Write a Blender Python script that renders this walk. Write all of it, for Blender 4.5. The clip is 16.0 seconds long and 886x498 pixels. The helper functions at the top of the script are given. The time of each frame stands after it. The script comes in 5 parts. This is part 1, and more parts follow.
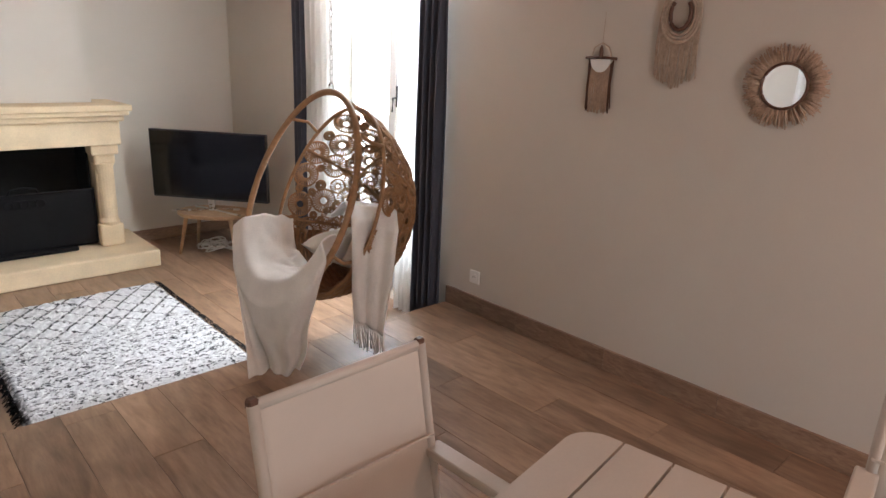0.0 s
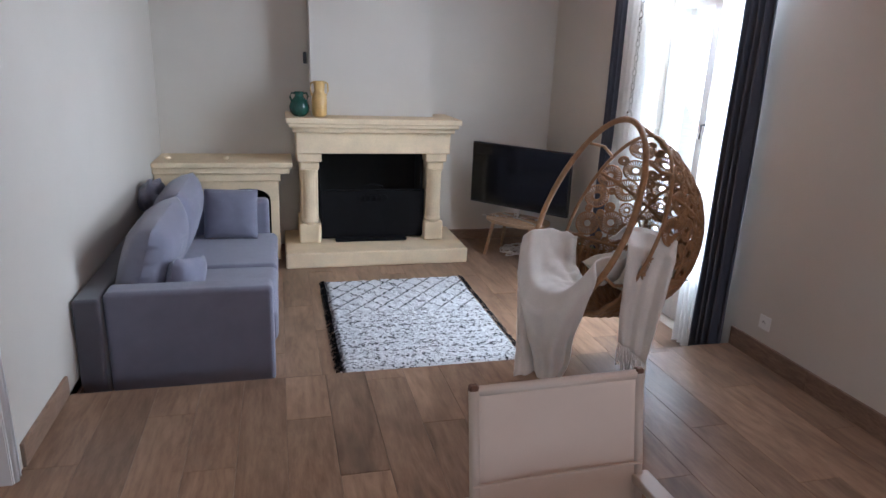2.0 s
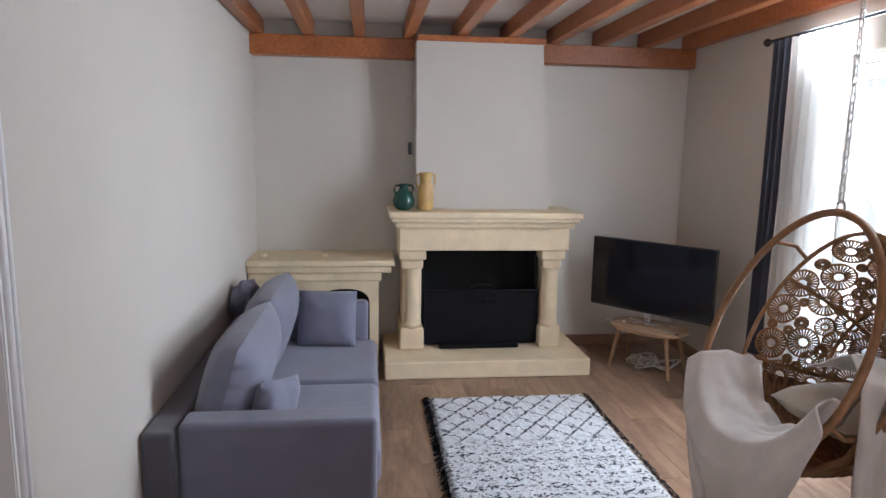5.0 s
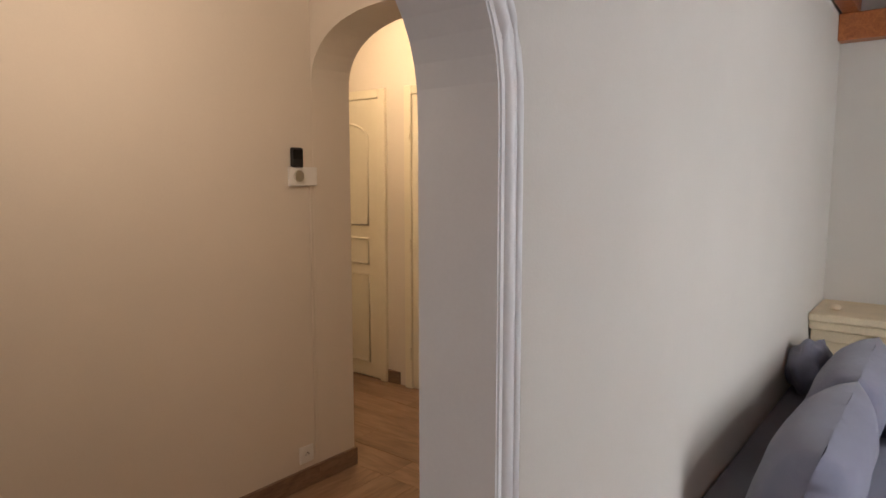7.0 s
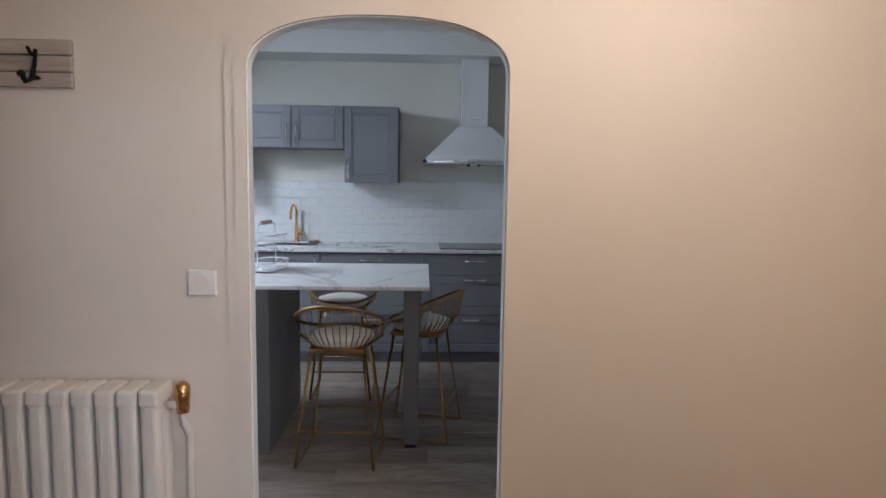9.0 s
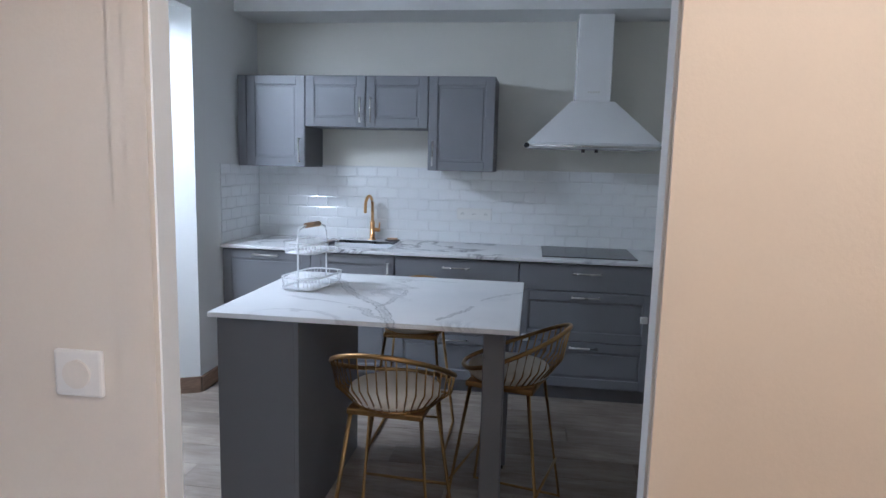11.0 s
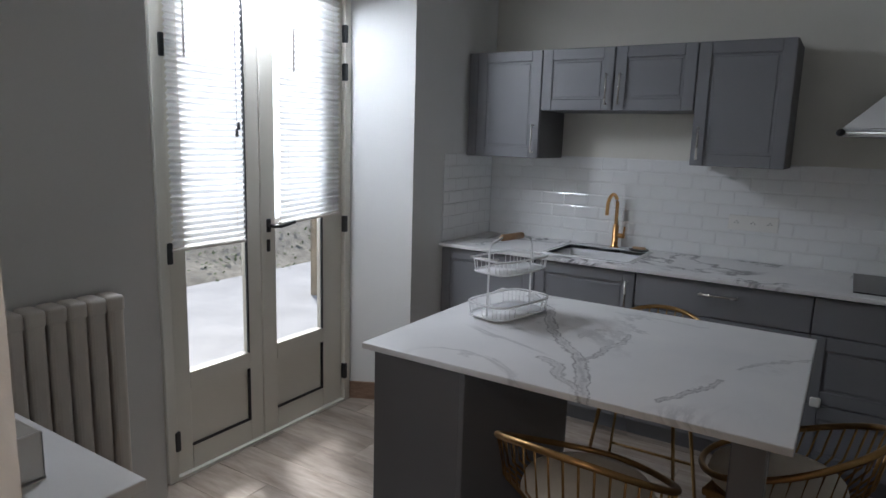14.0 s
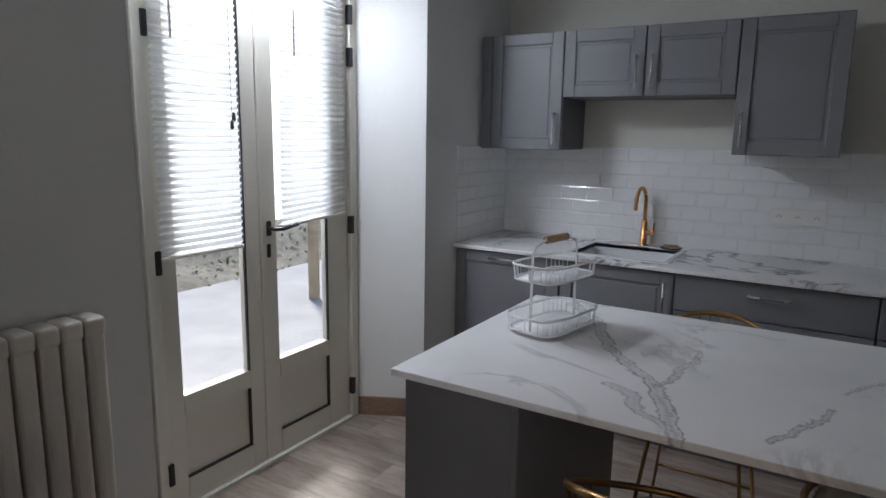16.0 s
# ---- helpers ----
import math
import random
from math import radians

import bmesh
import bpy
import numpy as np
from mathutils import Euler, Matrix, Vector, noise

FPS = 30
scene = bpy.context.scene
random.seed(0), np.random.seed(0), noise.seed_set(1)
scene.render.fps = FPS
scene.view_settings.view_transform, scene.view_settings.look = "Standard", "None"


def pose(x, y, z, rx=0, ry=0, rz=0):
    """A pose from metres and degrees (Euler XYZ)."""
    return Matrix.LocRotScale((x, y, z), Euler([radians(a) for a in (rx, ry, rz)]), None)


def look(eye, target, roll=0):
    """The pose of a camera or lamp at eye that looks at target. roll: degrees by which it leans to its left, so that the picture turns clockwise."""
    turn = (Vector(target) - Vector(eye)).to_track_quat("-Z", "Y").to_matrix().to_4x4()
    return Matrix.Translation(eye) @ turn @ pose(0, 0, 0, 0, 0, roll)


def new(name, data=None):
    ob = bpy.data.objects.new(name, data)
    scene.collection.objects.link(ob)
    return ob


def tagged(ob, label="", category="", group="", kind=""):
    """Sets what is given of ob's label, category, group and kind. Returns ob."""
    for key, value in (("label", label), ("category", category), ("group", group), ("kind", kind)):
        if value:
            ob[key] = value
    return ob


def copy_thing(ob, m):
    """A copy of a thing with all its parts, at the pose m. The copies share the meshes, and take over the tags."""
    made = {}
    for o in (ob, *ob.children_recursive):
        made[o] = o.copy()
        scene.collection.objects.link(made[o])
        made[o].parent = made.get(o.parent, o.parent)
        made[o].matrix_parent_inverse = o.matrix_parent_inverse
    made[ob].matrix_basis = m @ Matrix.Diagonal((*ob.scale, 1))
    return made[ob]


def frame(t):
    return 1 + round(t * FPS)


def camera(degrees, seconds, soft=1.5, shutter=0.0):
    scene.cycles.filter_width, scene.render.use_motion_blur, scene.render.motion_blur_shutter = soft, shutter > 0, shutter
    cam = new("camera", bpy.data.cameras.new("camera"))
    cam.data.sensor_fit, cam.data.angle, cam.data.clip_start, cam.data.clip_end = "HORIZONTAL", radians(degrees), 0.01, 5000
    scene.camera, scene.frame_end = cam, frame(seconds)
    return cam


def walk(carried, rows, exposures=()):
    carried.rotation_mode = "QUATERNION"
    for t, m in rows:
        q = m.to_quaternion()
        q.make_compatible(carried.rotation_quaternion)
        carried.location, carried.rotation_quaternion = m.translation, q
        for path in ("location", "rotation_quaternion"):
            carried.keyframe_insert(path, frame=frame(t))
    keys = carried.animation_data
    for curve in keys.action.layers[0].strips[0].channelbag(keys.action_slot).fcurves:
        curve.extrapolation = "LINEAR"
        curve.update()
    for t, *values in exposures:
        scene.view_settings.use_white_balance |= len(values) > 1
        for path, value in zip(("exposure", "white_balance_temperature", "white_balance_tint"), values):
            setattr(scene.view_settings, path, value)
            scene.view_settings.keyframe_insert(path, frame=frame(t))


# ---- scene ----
cam = camera(69.3, 16.0)
PATH = [
    (0, (-2.367, -0.73, 1.509), (-1.058, 0.67, 0.938), 2.3),
    (0.5, (-2.326, -0.833, 1.538), (-1.274, 0.768, 0.963), 1.9),
    (1, (-2.293, -0.915, 1.568), (-1.477, 0.819, 0.996), 2.1),
    (1.5, (-2.293, -0.94, 1.575), (-1.674, 0.874, 1.004), 2.3),
    (2, (-2.301, -0.947, 1.585), (-1.817, 0.909, 1.017), 2.3),
    (2.5, (-2.318, -0.934, 1.607), (-1.912, 0.944, 1.05), 2.5),
    (3, (-2.337, -0.876, 1.625), (-1.988, 1.016, 1.076), 2.4),
    (5.5, (-2.450, -0.047, 1.498), (-2.266, 1.929, 1.247), 1.0),
    (6, (-2.550, 0.183, 1.456), (-2.548, 2.170, 1.227), 1.0),
    (6.5, (-2.676, 0.419, 1.438), (-3.303, 2.305, 1.214), 0.3),
    (7, (-2.716, 0.513, 1.449), (-3.952, 2.071, 1.23), -0.0),
    (7.5, (-2.76, 0.623, 1.432), (-4.401, 1.748, 1.233), -0.0),
    (8, (-2.778, 0.726, 1.432), (-4.67, 1.343, 1.232), 0.0),
    (8.5, (-2.893, 0.767, 1.426), (-4.862, 1.058, 1.226), 0.4),
    (9, (-3.087, 0.785, 1.424), (-5.075, 0.849, 1.217), 0.8),
    (11.5, (-4.311, 0.872, 1.481), (-6.257, 0.512, 1.195), 1.5),
    (12, (-4.488, 0.886, 1.474), (-6.406, 0.402, 1.177), 1.5),
    (12.5, (-4.626, 0.861, 1.479), (-6.514, 0.277, 1.171), 1.5),
    (13, (-4.746, 0.881, 1.493), (-6.585, 0.165, 1.173), 1.5),
    (13.5, (-4.802, 0.874, 1.504), (-6.55, -0.038, 1.175), 1.4),
    (14, (-4.829, 0.858, 1.513), (-6.497, -0.192, 1.171), 1.7),
    (14.5, (-4.853, 0.803, 1.506), (-6.473, -0.317, 1.156), 1.9),
    (15, (-4.864, 0.715, 1.5), (-6.463, -0.433, 1.147), 1.7),
    (15.5, (-4.931, 0.648, 1.479), (-6.531, -0.497, 1.122), 1.3),
    (16, (-5.021, 0.58, 1.483), (-6.704, -0.443, 1.131), 0.9),
]
walk(cam, [(t, look(eye, target, roll)) for t, eye, target, roll in PATH],
     [(0, 0.35, 6400, 10), (1, 0.05, 5900, 10), (3, -0.1, 5450, 10), (5.5, -0.05, 6000, 10), (6.2, -0.1, 6300, 10), (7, -0.15, 6350, 12), (7.6, 0.0, 6000, 10), (9, 0.4, 5400, 10),
      (11.5, 0.55, 5200, 10), (12.5, 0.25, 5600, 10), (13.2, -0.05, 5900, 10), (14.5, -0.55, 5900, 12), (16, -0.45, 5900, 12)])

# world and daylight
world = bpy.data.worlds.new("world")
scene.world = world
world.use_nodes = True
sky = world.node_tree.nodes.new("ShaderNodeTexSky")
sky.sky_type = "NISHITA"
sky.sun_disc = False
sky.sun_elevation = radians(48)
sky.sun_rotation = radians(215)
back = world.node_tree.nodes["Background"]
back.inputs["Strength"].default_value = 0.15
world.node_tree.links.new(sky.outputs[0], back.inputs[0])
sun = new("sun", bpy.data.lights.new("sun", "SUN"))
sun.data.energy, sun.data.angle, sun.data.color = 4.5, radians(9), (1, 0.95, 0.88)
sun.matrix_world = look((-3.6, -5, 8), (0, 0, 0))


def area(name, at, to, w, h, watts, colour):
    lamp = new(name, bpy.data.lights.new(name, "AREA"))
    lamp.data.shape, lamp.data.size, lamp.data.size_y = "RECTANGLE", w, h
    lamp.data.energy, lamp.data.color = watts, colour
    lamp.matrix_world = look(at, to)
    return lamp


def bulb(name, at, watts, colour, radius=0.09):
    lamp = new(name, bpy.data.lights.new(name, "POINT"))
    lamp.data.energy, lamp.data.color, lamp.data.shadow_soft_size = watts, colour, radius
    lamp.location = at
    return lamp


DAY = (0.90, 0.95, 1.0)
area("lounge_window_light", (0.80, 2.75, 1.2), (-1.9, 2.85, -0.25), 1.5, 2.8, 240, DAY)
area("kitchen_door_light", (-6.9, -1.40, 2.22), (-6.85, -0.62, 0.0), 0.8, 0.17, 26, (0.97, 0.98, 1))
area("kitchen_glass_light", (-6.95, -1.63, 1.64), (-6.95, 1, 1.64), 1.05, 1.12, 11, (0.92, 0.95, 1))
area("dining_window_light", (-1.6, -3.45, 1.3), (-1.6, 0, 1.1), 1.5, 1.3, 30, (0.84, 0.92, 1.0))
bulb("corridor_lamp", (-5.5, 3.15, 2.4), 23, (1, 0.70, 0.42))
bulb("hall_lamp", (-4.1, 1.35, 2.1), 21, (1, 0.77, 0.57), 0.25)
bulb("dining_lamp", (-0.5, -1.6, 2.0), 22, (1, 0.62, 0.48))


# materials
def nodes_of(name):
    m = bpy.data.materials.new(name)
    m.use_nodes = True
    return m, m.node_tree.nodes, m.node_tree.links, m.node_tree.nodes["Principled BSDF"]


def mixer(n, l, fac, a, b):
    mix = n.new("ShaderNodeMix")
    mix.data_type = "RGBA"
    for socket, v in ((0, fac), (6, a), (7, b)):
        if isinstance(v, bpy.types.NodeSocket):
            l.new(v, mix.inputs[socket])
        else:
            mix.inputs[socket].default_value = v if socket == 0 else (*v, 1)
    return mix.outputs[2]


def ramp(n, l, src, lo, hi):
    r = n.new("ShaderNodeMapRange")
    l.new(src, r.inputs[0])
    r.inputs[1].default_value, r.inputs[2].default_value = lo, hi
    return r.outputs[0]


def calc(n, l, op, a, b=0.0):
    c = n.new("ShaderNodeMath")
    c.operation = op
    for i, v in enumerate((a, b)):
        if isinstance(v, bpy.types.NodeSocket):
            l.new(v, c.inputs[i])
        else:
            c.inputs[i].default_value = v
    return c.outputs[0]


def coords(n, l, scale=(1, 1, 1), shift=False):
    tc = n.new("ShaderNodeTexCoord")
    mp = n.new("ShaderNodeMapping")
    mp.inputs["Scale"].default_value = scale
    l.new(tc.outputs["Object"], mp.inputs[0])
    if shift:
        info = n.new("ShaderNodeObjectInfo")
        v = n.new("ShaderNodeCombineXYZ")
        l.new(calc(n, l, "MULTIPLY", info.outputs["Random"], 37.0), v.inputs[0])
        l.new(calc(n, l, "MULTIPLY", info.outputs["Random"], 91.0), v.inputs[1])
        l.new(v.outputs[0], mp.inputs["Location"])
    return mp.outputs[0]


def tex(n, l, vec, scale, detail=4.0, rough=0.55, distort=0.0):
    t = n.new("ShaderNodeTexNoise")
    t.inputs["Scale"].default_value, t.inputs["Detail"].default_value = scale, detail
    t.inputs["Roughness"].default_value, t.inputs["Distortion"].default_value = rough, distort
    l.new(vec, t.inputs["Vector"])
    return t.outputs[0]


def relief(n, l, bsdf, height, strength, depth=0.01):
    b = n.new("ShaderNodeBump")
    b.inputs["Strength"].default_value, b.inputs["Distance"].default_value = strength, depth
    l.new(height, b.inputs["Height"])
    l.new(b.outputs[0], bsdf.inputs["Normal"])


def plain(name, colour, rough=0.6, metal=0.0, var=0.12, scale=6.0, bump=0.1, fine=120.0, depth=0.003):
    """A surface with broad stains, fine grain and relief."""
    m, n, l, p = nodes_of(name)
    vec = coords(n, l)
    big, small = tex(n, l, vec, scale), tex(n, l, vec, fine, 3)
    f = calc(n, l, "ADD", calc(n, l, "MULTIPLY", big, 0.65), calc(n, l, "MULTIPLY", small, 0.35))
    dark = tuple(c * (1 - var) for c in colour)
    lite = tuple(min(1, c * (1 + var)) for c in colour)
    l.new(mixer(n, l, ramp(n, l, f, 0.3, 0.7), dark, lite), p.inputs["Base Color"])
    p.inputs["Metallic"].default_value = metal
    l.new(calc(n, l, "ADD", calc(n, l, "MULTIPLY", big, 0.16), rough - 0.08), p.inputs["Roughness"])
    relief(n, l, p, small, bump, depth)
    return m


def wood(name, dark, lite, stretch=(15, 1.3, 15), rough=0.5, bump=0.15, knots=0.35):
    m, n, l, p = nodes_of(name)
    vec = coords(n, l, stretch, True)
    grain, fine = tex(n, l, vec, 1.0, 6, 0.62, 1.2), tex(n, l, vec, 4.5, 4, 0.6)
    patch = tex(n, l, coords(n, l, (2.2, 1.1, 2.2), True), 1.6, 3)
    f = calc(n, l, "ADD", calc(n, l, "MULTIPLY", grain, 0.6), calc(n, l, "MULTIPLY", fine, 0.4))
    col = mixer(n, l, ramp(n, l, f, 0.34, 0.68), dark, lite)
    mid = tuple(a * 0.62 for a in dark)
    col = mixer(n, l, calc(n, l, "MULTIPLY", ramp(n, l, patch, 0.52, 0.74), knots), col, mid)
    info = n.new("ShaderNodeObjectInfo")
    hsv = n.new("ShaderNodeHueSaturation")
    l.new(calc(n, l, "ADD", calc(n, l, "MULTIPLY", info.outputs["Random"], 0.40), 0.80), hsv.inputs["Value"])
    l.new(col, hsv.inputs["Color"])
    l.new(hsv.outputs[0], p.inputs["Base Color"])
    l.new(calc(n, l, "ADD", calc(n, l, "MULTIPLY", fine, 0.2), rough - 0.1), p.inputs["Roughness"])
    relief(n, l, p, f, bump, 0.003)
    return m


def marble_of(name, veins=()):
    """White marble with cloudy veins; veins: (weight, half width, points in plan) drawn as ragged lines."""
    m, n, l, p = nodes_of(name)
    vec = coords(n, l, (1, 1, 1))
    base = tex(n, l, vec, 1.25, 8, 0.62, 1.6)
    ridge = calc(n, l, "ABSOLUTE", calc(n, l, "SUBTRACT", base, 0.5))
    vein = ramp(n, l, ridge, 0.030, 0.004)
    where = ramp(n, l, tex(n, l, vec, 1.9, 2), 0.45, 0.55)
    mark = calc(n, l, "MULTIPLY", calc(n, l, "MULTIPLY", vein, where), 0.35 if veins else 1.0)
    cloud = ramp(n, l, tex(n, l, vec, 3.0, 6), 0.35, 0.8)
    col = mixer(n, l, cloud, (0.80, 0.80, 0.80), (0.70, 0.71, 0.72))
    if veins:
        sep = n.new("ShaderNodeSeparateXYZ")
        l.new(vec, sep.inputs[0])

        def wander(seed):
            moved = n.new("ShaderNodeVectorMath")
            l.new(vec, moved.inputs[0])
            moved.inputs[1].default_value = (seed, seed * 2, 0)
            t = tex(n, l, moved.outputs[0], 13, 6, 0.66)
            return calc(n, l, "MULTIPLY", calc(n, l, "SUBTRACT", t, 0.5), 0.085)
        x, y = calc(n, l, "ADD", sep.outputs[0], wander(3.1)), calc(n, l, "ADD", sep.outputs[1], wander(7.7))
        ragged = ramp(n, l, tex(n, l, vec, 34, 5, 0.7), 0.36, 0.60)
        for weight, half, pts in veins:
            near = None
            for (ax, ay), (bx, by) in zip(pts, pts[1:]):
                dx, dy = bx - ax, by - ay
                px, py = calc(n, l, "SUBTRACT", x, ax), calc(n, l, "SUBTRACT", y, ay)
                k = calc(n, l, "ADD", calc(n, l, "MULTIPLY", px, dx), calc(n, l, "MULTIPLY", py, dy))
                k = calc(n, l, "DIVIDE", k, dx * dx + dy * dy)
                k = calc(n, l, "MINIMUM", calc(n, l, "MAXIMUM", k, 0.0), 1.0)
                qx, qy = calc(n, l, "SUBTRACT", px, calc(n, l, "MULTIPLY", k, dx)), calc(n, l, "SUBTRACT", py, calc(n, l, "MULTIPLY", k, dy))
                d = calc(n, l, "SQRT", calc(n, l, "ADD", calc(n, l, "MULTIPLY", qx, qx), calc(n, l, "MULTIPLY", qy, qy)))
                near = d if near is None else calc(n, l, "MINIMUM", near, d)
            edge = calc(n, l, "MAXIMUM", ramp(n, l, calc(n, l, "ABSOLUTE", calc(n, l, "SUBTRACT", near, half)), 0.006, 0.0),
                        calc(n, l, "MULTIPLY", ramp(n, l, near, half, 0.0), 0.55))
            line = calc(n, l, "MULTIPLY", calc(n, l, "MULTIPLY", edge, calc(n, l, "ADD", calc(n, l, "MULTIPLY", ragged, 0.62), 0.38)), weight)
            mark = calc(n, l, "MAXIMUM", mark, line)
    l.new(mixer(n, l, mark, col, (0.15, 0.15, 0.165)), p.inputs["Base Color"])
    p.inputs["Roughness"].default_value = 0.32
    return m


def cloth_of(name, colour, weave=420.0, var=0.15, sheen=0.3, bump=0.35):
    m, n, l, p = nodes_of(name)
    vec = coords(n, l)
    a, b = tex(n, l, vec, weave, 2), tex(n, l, vec, 7, 4)
    f = calc(n, l, "ADD", calc(n, l, "MULTIPLY", a, 0.5), calc(n, l, "MULTIPLY", b, 0.5))
    l.new(mixer(n, l, ramp(n, l, f, 0.3, 0.7), tuple(c * (1 - var) for c in colour), tuple(min(1, c * (1 + var)) for c in colour)), p.inputs["Base Color"])
    p.inputs["Roughness"].default_value = 0.95
    p.inputs["Sheen Weight"].default_value = sheen
    relief(n, l, p, calc(n, l, "ADD", a, calc(n, l, "MULTIPLY", b, 0.6)), bump, 0.004)
    return m


def sheer_of(name, share=0.5):
    m, n, l, p = nodes_of(name)
    tr = n.new("ShaderNodeBsdfTranslucent")
    tr.inputs[0].default_value = (0.88, 0.89, 0.90, 1)
    mix = n.new("ShaderNodeMixShader")
    mix.inputs[0].default_value = share
    p.inputs["Roughness"].default_value = 0.95
    l.new(mixer(n, l, tex(n, l, coords(n, l), 300, 2), (0.72, 0.70, 0.64), (0.82, 0.80, 0.75)), p.inputs["Base Color"])
    l.new(p.outputs[0], mix.inputs[1])
    l.new(tr.outputs[0], mix.inputs[2])
    l.new(mix.outputs[0], n["Material Output"].inputs[0])
    return m


def glass_of(name, tint=(1, 1, 1), rough=0.0):
    m, n, l, p = nodes_of(name)
    p.inputs["Base Color"].default_value = (*tint, 1)
    p.inputs["Transmission Weight"].default_value = 1.0
    p.inputs["Roughness"].default_value = rough
    p.inputs["IOR"].default_value = 1.45
    return m


def rug_of(name):
    m, n, l, p = nodes_of(name)
    tc = n.new("ShaderNodeTexCoord")
    sep = n.new("ShaderNodeSeparateXYZ")
    warp = n.new("ShaderNodeTexNoise")
    warp.inputs["Scale"].default_value, warp.inputs["Detail"].default_value = 22, 3
    l.new(tc.outputs["Object"], warp.inputs["Vector"])
    l.new(tc.outputs["Object"], sep.inputs[0])
    w = calc(n, l, "MULTIPLY", calc(n, l, "SUBTRACT", warp.outputs[0], 0.5), 0.10)
    x, y = calc(n, l, "ADD", sep.outputs[0], w), calc(n, l, "ADD", sep.outputs[1], w)

    def lines(sign):
        v = calc(n, l, "ADD", calc(n, l, "MULTIPLY", x, 6.2), calc(n, l, "MULTIPLY", y, sign * 5.2))
        return calc(n, l, "PINGPONG", v, 0.5)

    near = ramp(n, l, calc(n, l, "MINIMUM", lines(1), lines(-1)), 0.085, 0.045)
    rows = ramp(n, l, calc(n, l, "PINGPONG", calc(n, l, "MULTIPLY", y, 11.0), 0.5), 0.30, 0.12)
    specks = tex(n, l, coords(n, l, (38, 60, 60)), 1.0, 3, 0.6, 0.6)
    dash = ramp(n, l, calc(n, l, "ADD", specks, calc(n, l, "MULTIPLY", rows, 0.07)), 0.555, 0.60)
    split = ramp(n, l, sep.outputs[1], 0.12, 0.0)
    mark = mixer(n, l, split, (0, 0, 0), (1, 1, 1))
    pick = n.new("ShaderNodeMix")
    pick.data_type = "FLOAT"
    l.new(split, pick.inputs[0])
    l.new(near, pick.inputs[2])
    l.new(dash, pick.inputs[3])
    broken = calc(n, l, "MULTIPLY", pick.outputs[0], ramp(n, l, tex(n, l, coords(n, l), 45, 2), 0.36, 0.5))
    edge = calc(n, l, "MAXIMUM", ramp(n, l, sep.outputs[0], -0.50, -0.545), ramp(n, l, sep.outputs[0], 0.535, 0.555))
    frayed = calc(n, l, "MULTIPLY", edge, ramp(n, l, tex(n, l, coords(n, l), 60, 2), 0.42, 0.5))
    pile = tex(n, l, coords(n, l), 170, 3)
    white = mixer(n, l, pile, (0.52, 0.53, 0.55), (0.86, 0.86, 0.86))
    l.new(mixer(n, l, calc(n, l, "MAXIMUM", broken, frayed), white, (0.025, 0.025, 0.03)), p.inputs["Base Color"])
    p.inputs["Roughness"].default_value = 1.0
    relief(n, l, p, pile, 0.8, 0.012)
    return m


PLASTER = plain("plaster_paint", (0.60, 0.56, 0.495), 0.75, var=0.03, scale=2.5, bump=0.12, fine=160)
HALL = plain("hall_plaster_paint", (0.70, 0.635, 0.55), 0.75, var=0.03, scale=2.5, bump=0.12, fine=160)
WHITE = plain("white_plaster_paint", (0.76, 0.77, 0.76), 0.7, var=0.025, scale=2.5, bump=0.10, fine=160)
CREAM = plain("cream_kitchen_paint", (0.72, 0.71, 0.65), 0.7, var=0.025, scale=2.5, bump=0.10, fine=160)
TRIM = plain("white_gloss_paint", (0.78, 0.78, 0.77), 0.4, var=0.03, scale=5, bump=0.05)
CEIL = plain("ceiling_paint", (0.85, 0.84, 0.82), 0.8, var=0.02, bump=0.08)
OAK = wood("oak_look_tile", (0.165, 0.092, 0.054), (0.40, 0.26, 0.168), stretch=(9, 1.5, 9), rough=0.33, knots=0.75)
GREYWOOD = wood("grey_wood_look_tile", (0.16, 0.125, 0.097), (0.40, 0.345, 0.29), stretch=(9, 1.5, 9), rough=0.36, knots=0.55)
GROUT = plain("grout", (0.20, 0.145, 0.105), 0.9)
SKIRT = wood("skirting_tile", (0.17, 0.10, 0.066), (0.34, 0.23, 0.155), (6, 6, 30), rough=0.45)
BEAM = wood("varnished_pine", (0.26, 0.075, 0.018), (0.50, 0.17, 0.05), (22, 22, 22), rough=0.38, knots=0.3)
STONE = plain("limestone", (0.74, 0.60, 0.40), 0.75, var=0.13, scale=5, bump=0.3, fine=90, depth=0.005)
BLACK = plain("black_iron", (0.008, 0.008, 0.009), 0.75, 0.0, var=0.3, bump=0.2)
for dull in (BLACK,):
    dull.node_tree.nodes["Principled BSDF"].inputs["Specular IOR Level"].default_value = 0.15
# firebox soot; also stands for the shade in the cabinet niches
SOOTSHADE = plain("sooty_firebrick_and_shade", (0.006, 0.006, 0.005), 0.95, var=0.4, bump=0.4, fine=40)
SCREEN = plain("black_glass", (0.006, 0.006, 0.007), 0.12, var=0.1, bump=0.0)
SATIN = plain("satin_black_plastic", (0.015, 0.015, 0.016), 0.35, var=0.1, bump=0.03)
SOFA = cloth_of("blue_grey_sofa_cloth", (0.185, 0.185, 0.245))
# SOFA's cloth again, with the back panel's shade mixed into its colour
SOFASHADE = cloth_of("shaded_back_cloth", (0.10, 0.095, 0.115))
THROW = cloth_of("cream_knit_cloth", (0.78, 0.74, 0.68), weave=220, bump=0.5)
SLING = cloth_of("beige_sling_mesh", (0.56, 0.47, 0.39), weave=600, var=0.06, bump=0.15)
NAVY = cloth_of("navy_curtain_cloth", (0.055, 0.063, 0.088), weave=300)
